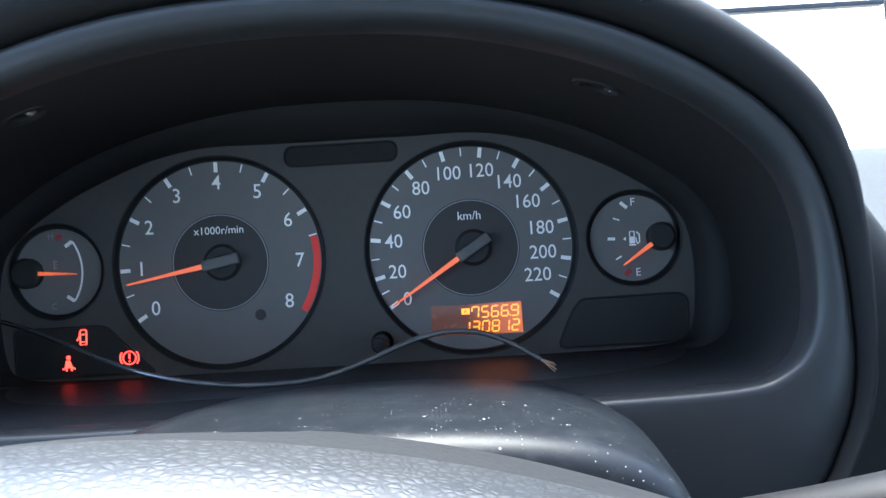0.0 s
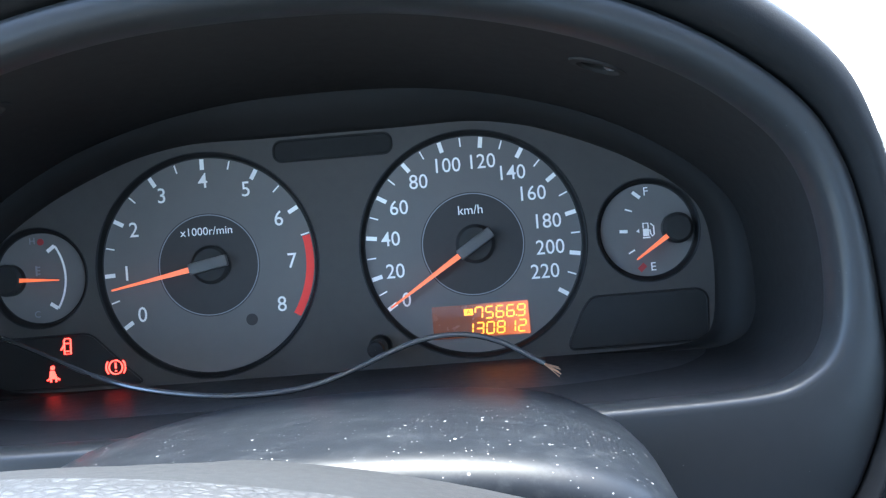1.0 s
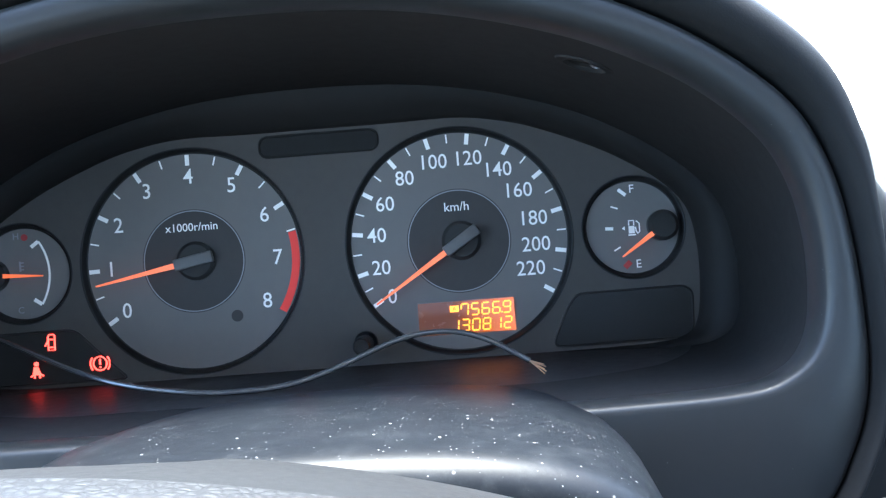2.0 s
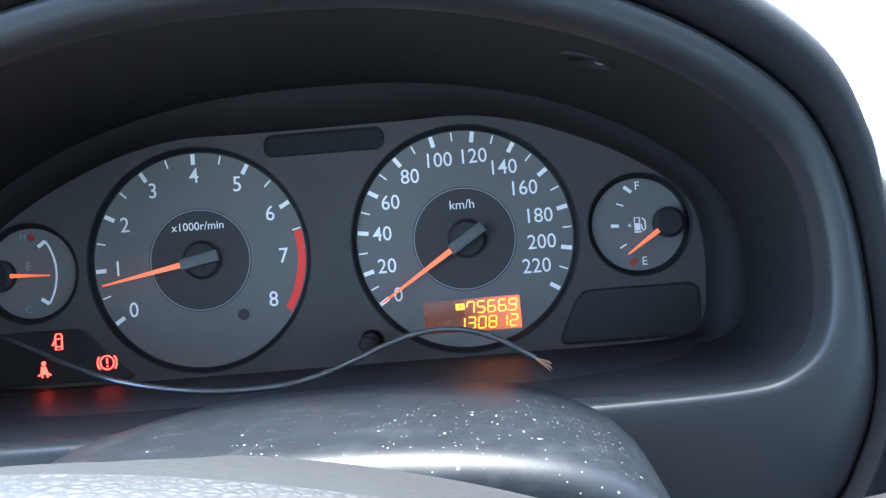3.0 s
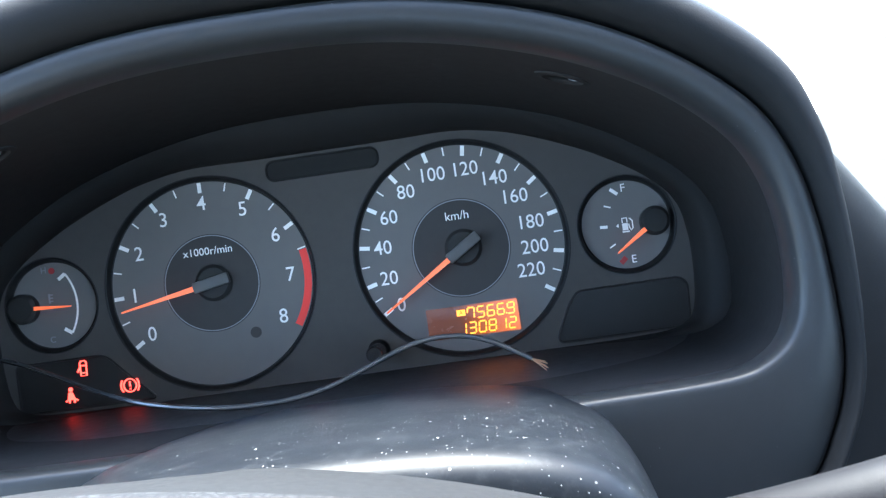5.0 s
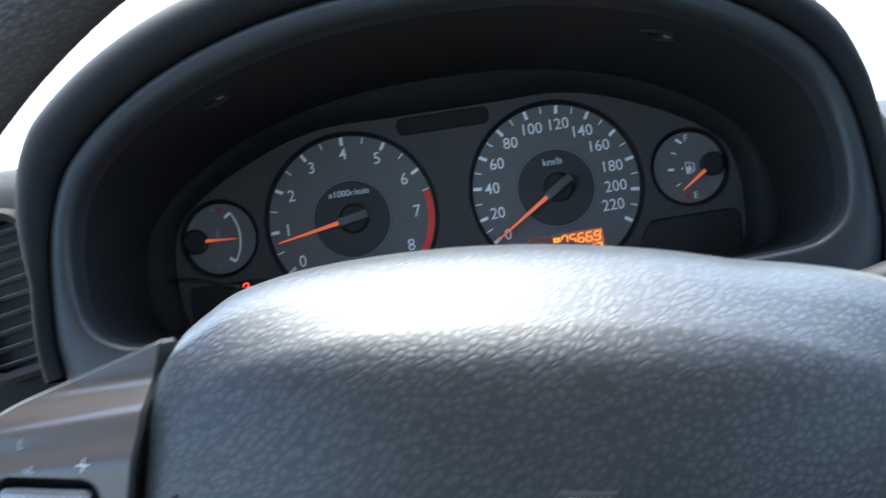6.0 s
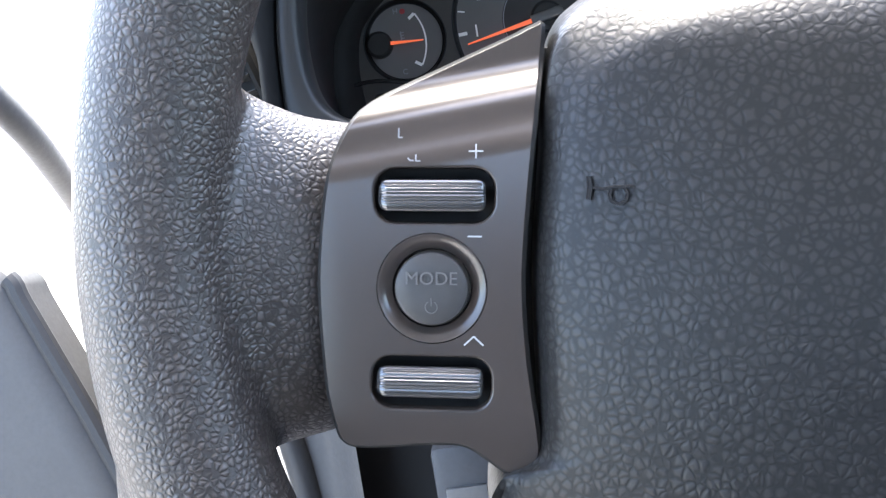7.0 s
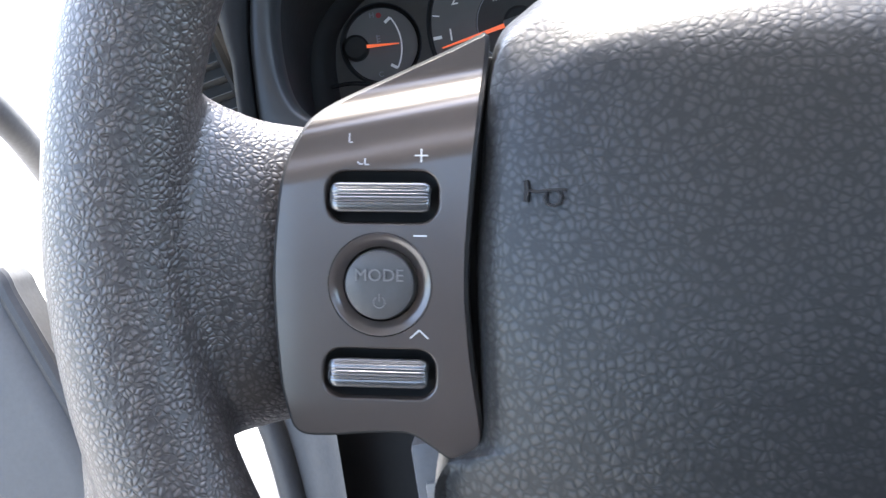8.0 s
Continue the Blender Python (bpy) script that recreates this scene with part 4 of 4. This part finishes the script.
for h, cz in ((R1, .0072), (R2, -.0302)):
    bm = bmesh.new()
    lp = offset_loop(h, -.0002)
    loft(bm, [lift_loop(lp, .0030), lift_loop(offset_loop(h, -.003), .0068)], cap1=True)
    part("switch_well", bm, M_GAP, panel)
    bm = bmesh.new()
    n, x0, x1 = 104, -.1308 if cz > 0 else -.1314, -.1096 if cz > 0 else -.1100
    rows = []
    for x, s in ((x0, .55), (x0 + .0004, .82), (x0 + .0012, .97), (x0 + .002, 1), (x1 - .002, 1), (x1 - .0012, .97), (x1 - .0004, .82), (x1, .55)):
        rows.append([(x, panel_y(x, cz, .0013) + s * (.0030 + (.00018 if k % 4 < 2 else -.00018)) * math.cos(2 * math.pi * k / n), cz + s * (.0030 + (.00018 if k % 4 < 2 else -.00018)) * math.sin(2 * math.pi * k / n)) for k in range(n)])
    loft(bm, rows, cap0=True, cap1=True)
    part("roller", bm, M_ROLLER, panel, "ribbed satin scroll roller", angle=80)
bm = bmesh.new()


def cone_ring(r, dy):
    return [(MC[0] + r * math.cos(2 * math.pi * k / 48), panel_y(*MC, dy) + (panel_y(MC[0] + r * math.cos(2 * math.pi * k / 48), MC[1] + r * math.sin(2 * math.pi * k / 48)) - panel_y(*MC)),
             MC[1] + r * math.sin(2 * math.pi * k / 48)) for k in range(48)]

loft(bm, [cone_ring(.01112, .0003), cone_ring(.0108, -.0002), cone_ring(.0102, -.0001), cone_ring(.0090, .0010), cone_ring(.0080, .0018), cone_ring(.0077, .0045)])
part("button_dish", bm, M_PANEL, panel)
bm = bmesh.new()
loft(bm, [cone_ring(.0074, .0060), cone_ring(.0074, .0002), cone_ring(.0071, -.0006), cone_ring(.0064, -.0009), cone_ring(.0030, -.0010)], cap1=True)
btn = part("mode_button", bm, M_BUTTON, panel, "round dark grey mode button")


def mark_m(p, q, dy):
    y0 = panel_y(p, q, dy)
    ex = Vector((1, (panel_y(p + .001, q) - panel_y(p - .001, q)) / .002, 0)).normalized()
    ez = Vector((0, (panel_y(p, q + .001) - panel_y(p, q - .001)) / .002, 1)).normalized()
    nn = ex.cross(ez)
    return Matrix(((ex.x, ez.x, nn.x, p), (ex.y, ez.y, nn.y, y0), (ex.z, ez.z, nn.z, q), (0, 0, 0, 1)))

writing("mode_mark", "MODE", .0037, M_FAINT, btn, 0, 0, 0, m=mark_m(-.1203, -.0092, -.0015))


def panel_strokes(name, lines, w, mat, parent, dy=-.0002):
    bm = bmesh.new()
    for pts in lines:
        for a, b in zip(pts, pts[1:]):
            d = Vector((b[0] - a[0], b[1] - a[1])).normalized()
            nn = Vector((-d[1], d[0])) * w / 2
            q = [(a[0] + nn[0], a[1] + nn[1]), (b[0] + nn[0], b[1] + nn[1]), (b[0] - nn[0], b[1] - nn[1]), (a[0] - nn[0], a[1] - nn[1])]
            lo = [bm.verts.new((x, panel_y(x, z, dy + .0004), z)) for x, z in q]
            hi = [bm.verts.new((x, panel_y(x, z, dy), z)) for x, z in q]
            bm.faces.new(hi)
            for i in range(4):
                bm.faces.new((lo[i], lo[(i + 1) % 4], hi[(i + 1) % 4], hi[i]))
    return part(name, bm, mat, parent)

panel_strokes("power_mark", [arc(-.1203, -.0148, .0012, 60, -240, 14), [(-.1203, -.0146), (-.1203, -.0130)]], .00022, M_FAINT, btn, -.0012)
panel_strokes("plus_mark", [[(-.1130, .0158), (-.1102, .0158)], [(-.1116, .0144), (-.1116, .0172)]], .00031, M_MARK, panel)
panel_strokes("minus_mark", [[(-.1132, -.0008), (-.1104, -.0008)]], .00031, M_MARK, panel)
panel_strokes("up_mark", [[(-.1138, -.0224), (-.1119, -.0206), (-.1100, -.0224)]], .0003, M_MARK, panel)
panel_strokes("worn_letters", [[(-.1270, .0205), (-.1270, .0186), (-.1262, .0186)], [(-.1250, .0145), (-.1245, .0140), (-.1238, .0140)], [(-.1234, .0152), (-.1234, .0139), (-.1225, .0139)]], .00030, M_GREYPRINT, panel)
# dark joint between panel and pad
bm = bmesh.new()
box(bm, (-.106, -.281, -.050), (-.090, -.255, .040), bevel=.002)
part("joint", bm, M_GAP, wheel)
bm = bmesh.new()
tube(bm, [(0, -.275, 0), (0, -.215, 0)], [.045, .036], 32)
part("hub", bm, M_GAP, wheel)

# ---------------------------------------------------------------- cabin round the driver
def slab(name, lo, hi, mat, label, category, m=None, bevel=.01):
    bm = bmesh.new()
    box(bm, lo, hi, bevel=bevel)
    return solid(name, bm, mat, label, category, "structure", m=Matrix() if m is None else m)

slab("ground", (-60, -60, -.98), (60, 60, -.90), M_GROUND, "pale sunlit concrete yard", "ground", bevel=0)
slab("floor", (-.62, -1.75, -.66), (1.02, .62, -.62), M_CARPET, "dark carpeted cabin floor", "floor")
# unseen cabin shell: walls, roof and pillars added to block and shape the light
slab("wall_front", (-.40, .56, -.62), (1.02, .60, -.14), M_DARKTRIM, "unseen dark wall closing the cabin under the windscreen", "bulkhead")
slab("wall_right", (1.00, -1.75, -.62), (1.05, .60, .12), M_WALLGREY, "unseen grey wall along the far side, added to cut side light", "door trim")
slab("wall_rear", (-.62, -1.50, -.62), (1.05, -1.44, .36), M_WALLGREY, "unseen grey wall behind, its height set to limit rear light", "seat back")
slab("wall_left", (-.66, -1.75, -.62), (-.61, -1.15, .08), M_WALLGREY, "unseen grey wall at the rear left, closing the cabin", "door trim")
slab("ceiling", (-.64, -1.80, .60), (1.05, -.42, .64), M_HEADLINER, "unseen pale cloth headliner, added to block light from above", "headliner")
for x0, x1, y0, y1, nm in ((-.66, -.60, -1.24, -1.15, "trim"), (1.00, 1.05, -.90, -.80, "trim"), (-.66, -.58, -1.80, -1.70, "trim"), (.97, 1.05, -1.80, -1.70, "trim")):
    slab(nm, (x0, y0, -.62 if x0 < 0 and y0 > -1.3 else .05), (x1, y1, .61), M_TRIM, "unseen grey window pillar", "pillar")
bm = bmesh.new()
tube(bm, [(1.0, .60, .08), (.96, -.44, .61)], .035, 12)
solid("trim", bm, M_TRIM, "unseen grey windscreen pillar on the far side", "pillar", "structure", m=Matrix())
bm = bmesh.new()
tube(bm, smooth_loop([(-.560, .62, -.046), (-.514, .45, .005), (-.482, .30, .050), (-.475, .10, .125), (-.50, -.20, .26), (-.55, -.45, .42)], 4, False), [.013] * 12 + [.02] * 9, 16)
solid("trim", bm, M_DARKTRIM, "dark windscreen pillar trim with a rubber seal", "pillar", "structure")

# open driver's door, seen past the rim
door = thing("car_door", "open driver's door with a grey inner panel", "car door")
card = [(-.537, -.087), (-.528, -.110), (-.507, -.165), (-.482, -.232), (-.455, -.32), (-.44, -.45), (-.46, -.70), (-1.25, -.70), (-1.25, -.03), (-.70, -.05), (-.57, -.068)]
cl = smooth_loop(card, 4)
bm = bmesh.new()
loft(bm, [[(p[0], .42, p[1]) for p in cl], [(p[0], .362, p[1]) for p in cl], [(p[0], .352, p[1]) for p in offset_loop([tuple(p) for p in cl], -.012)], [(p[0], .350, p[1]) for p in offset_loop([tuple(p) for p in cl], -.03)]], cap0=True, cap1=True)
part("door_card", bm, M_CARD, door, "grey moulded inner door panel")
bm = bmesh.new()
tube(bm, [(p[0], .360, p[1]) for p in cl[:24]], .009, 10)
part("door_seal", bm, M_RUBBER, door, "black rubber door seal")
bm = bmesh.new()
box(bm, (-1.15, .335, -.34), (-.60, .352, -.27), bevel=.012)
part("arm_rest", bm, M_DARKTRIM, door)

# foot well trim under the dash
kick = thing("kick_panel", "grey plastic kick panel with a black door seal", "kick panel")
bm = bmesh.new()
loft(bm, [[(-.295 + .014 * k, .352 - .004 * k * k, z) for k in range(5)] for z in (-.62, -.42, -.25, -.10)], closed=False)
part("panel", bm, M_KICK, kick)
bm = bmesh.new()
tube(bm, smooth_loop([(-.290, .352, -.62), (-.294, .352, -.42), (-.303, .352, -.29), (-.322, .352, -.20), (-.342, .352, -.10)], 5, False), .012, 12)
part("door_seal", bm, M_RUBBER, kick, "black rubber door seal")
fuse = thing("relay_box", "small dark plastic box under the dash", "relay box")
bm = bmesh.new()
box(bm, (-.176, .25, -.36), (-.128, .30, -.268), bevel=.006)
part("cover", bm, M_DARKTRIM, fuse)
bm = bmesh.new()
box(bm, (-.168, .246, -.315), (-.136, .252, -.300), bevel=.002)
part("label_plate", bm, M_TRIM, fuse)
slab("trim", (-.27, .34, -.62), (.95, .38, -.05), M_TUNNEL, "black foot well back wall", "foot well", m=DASH)
slab("trim", (-.47, .385, -.16), (-.245, .62, -.03), M_DARKTRIM, "dark cowl panel below the windscreen", "cowl", m=DASH)
slab("trim", (.300, .50, .2165), (.470, .512, .2215), M_RUBBER, "dark rubber edge at the foot of the windscreen", "windscreen edge", m=DASH, bevel=.001)
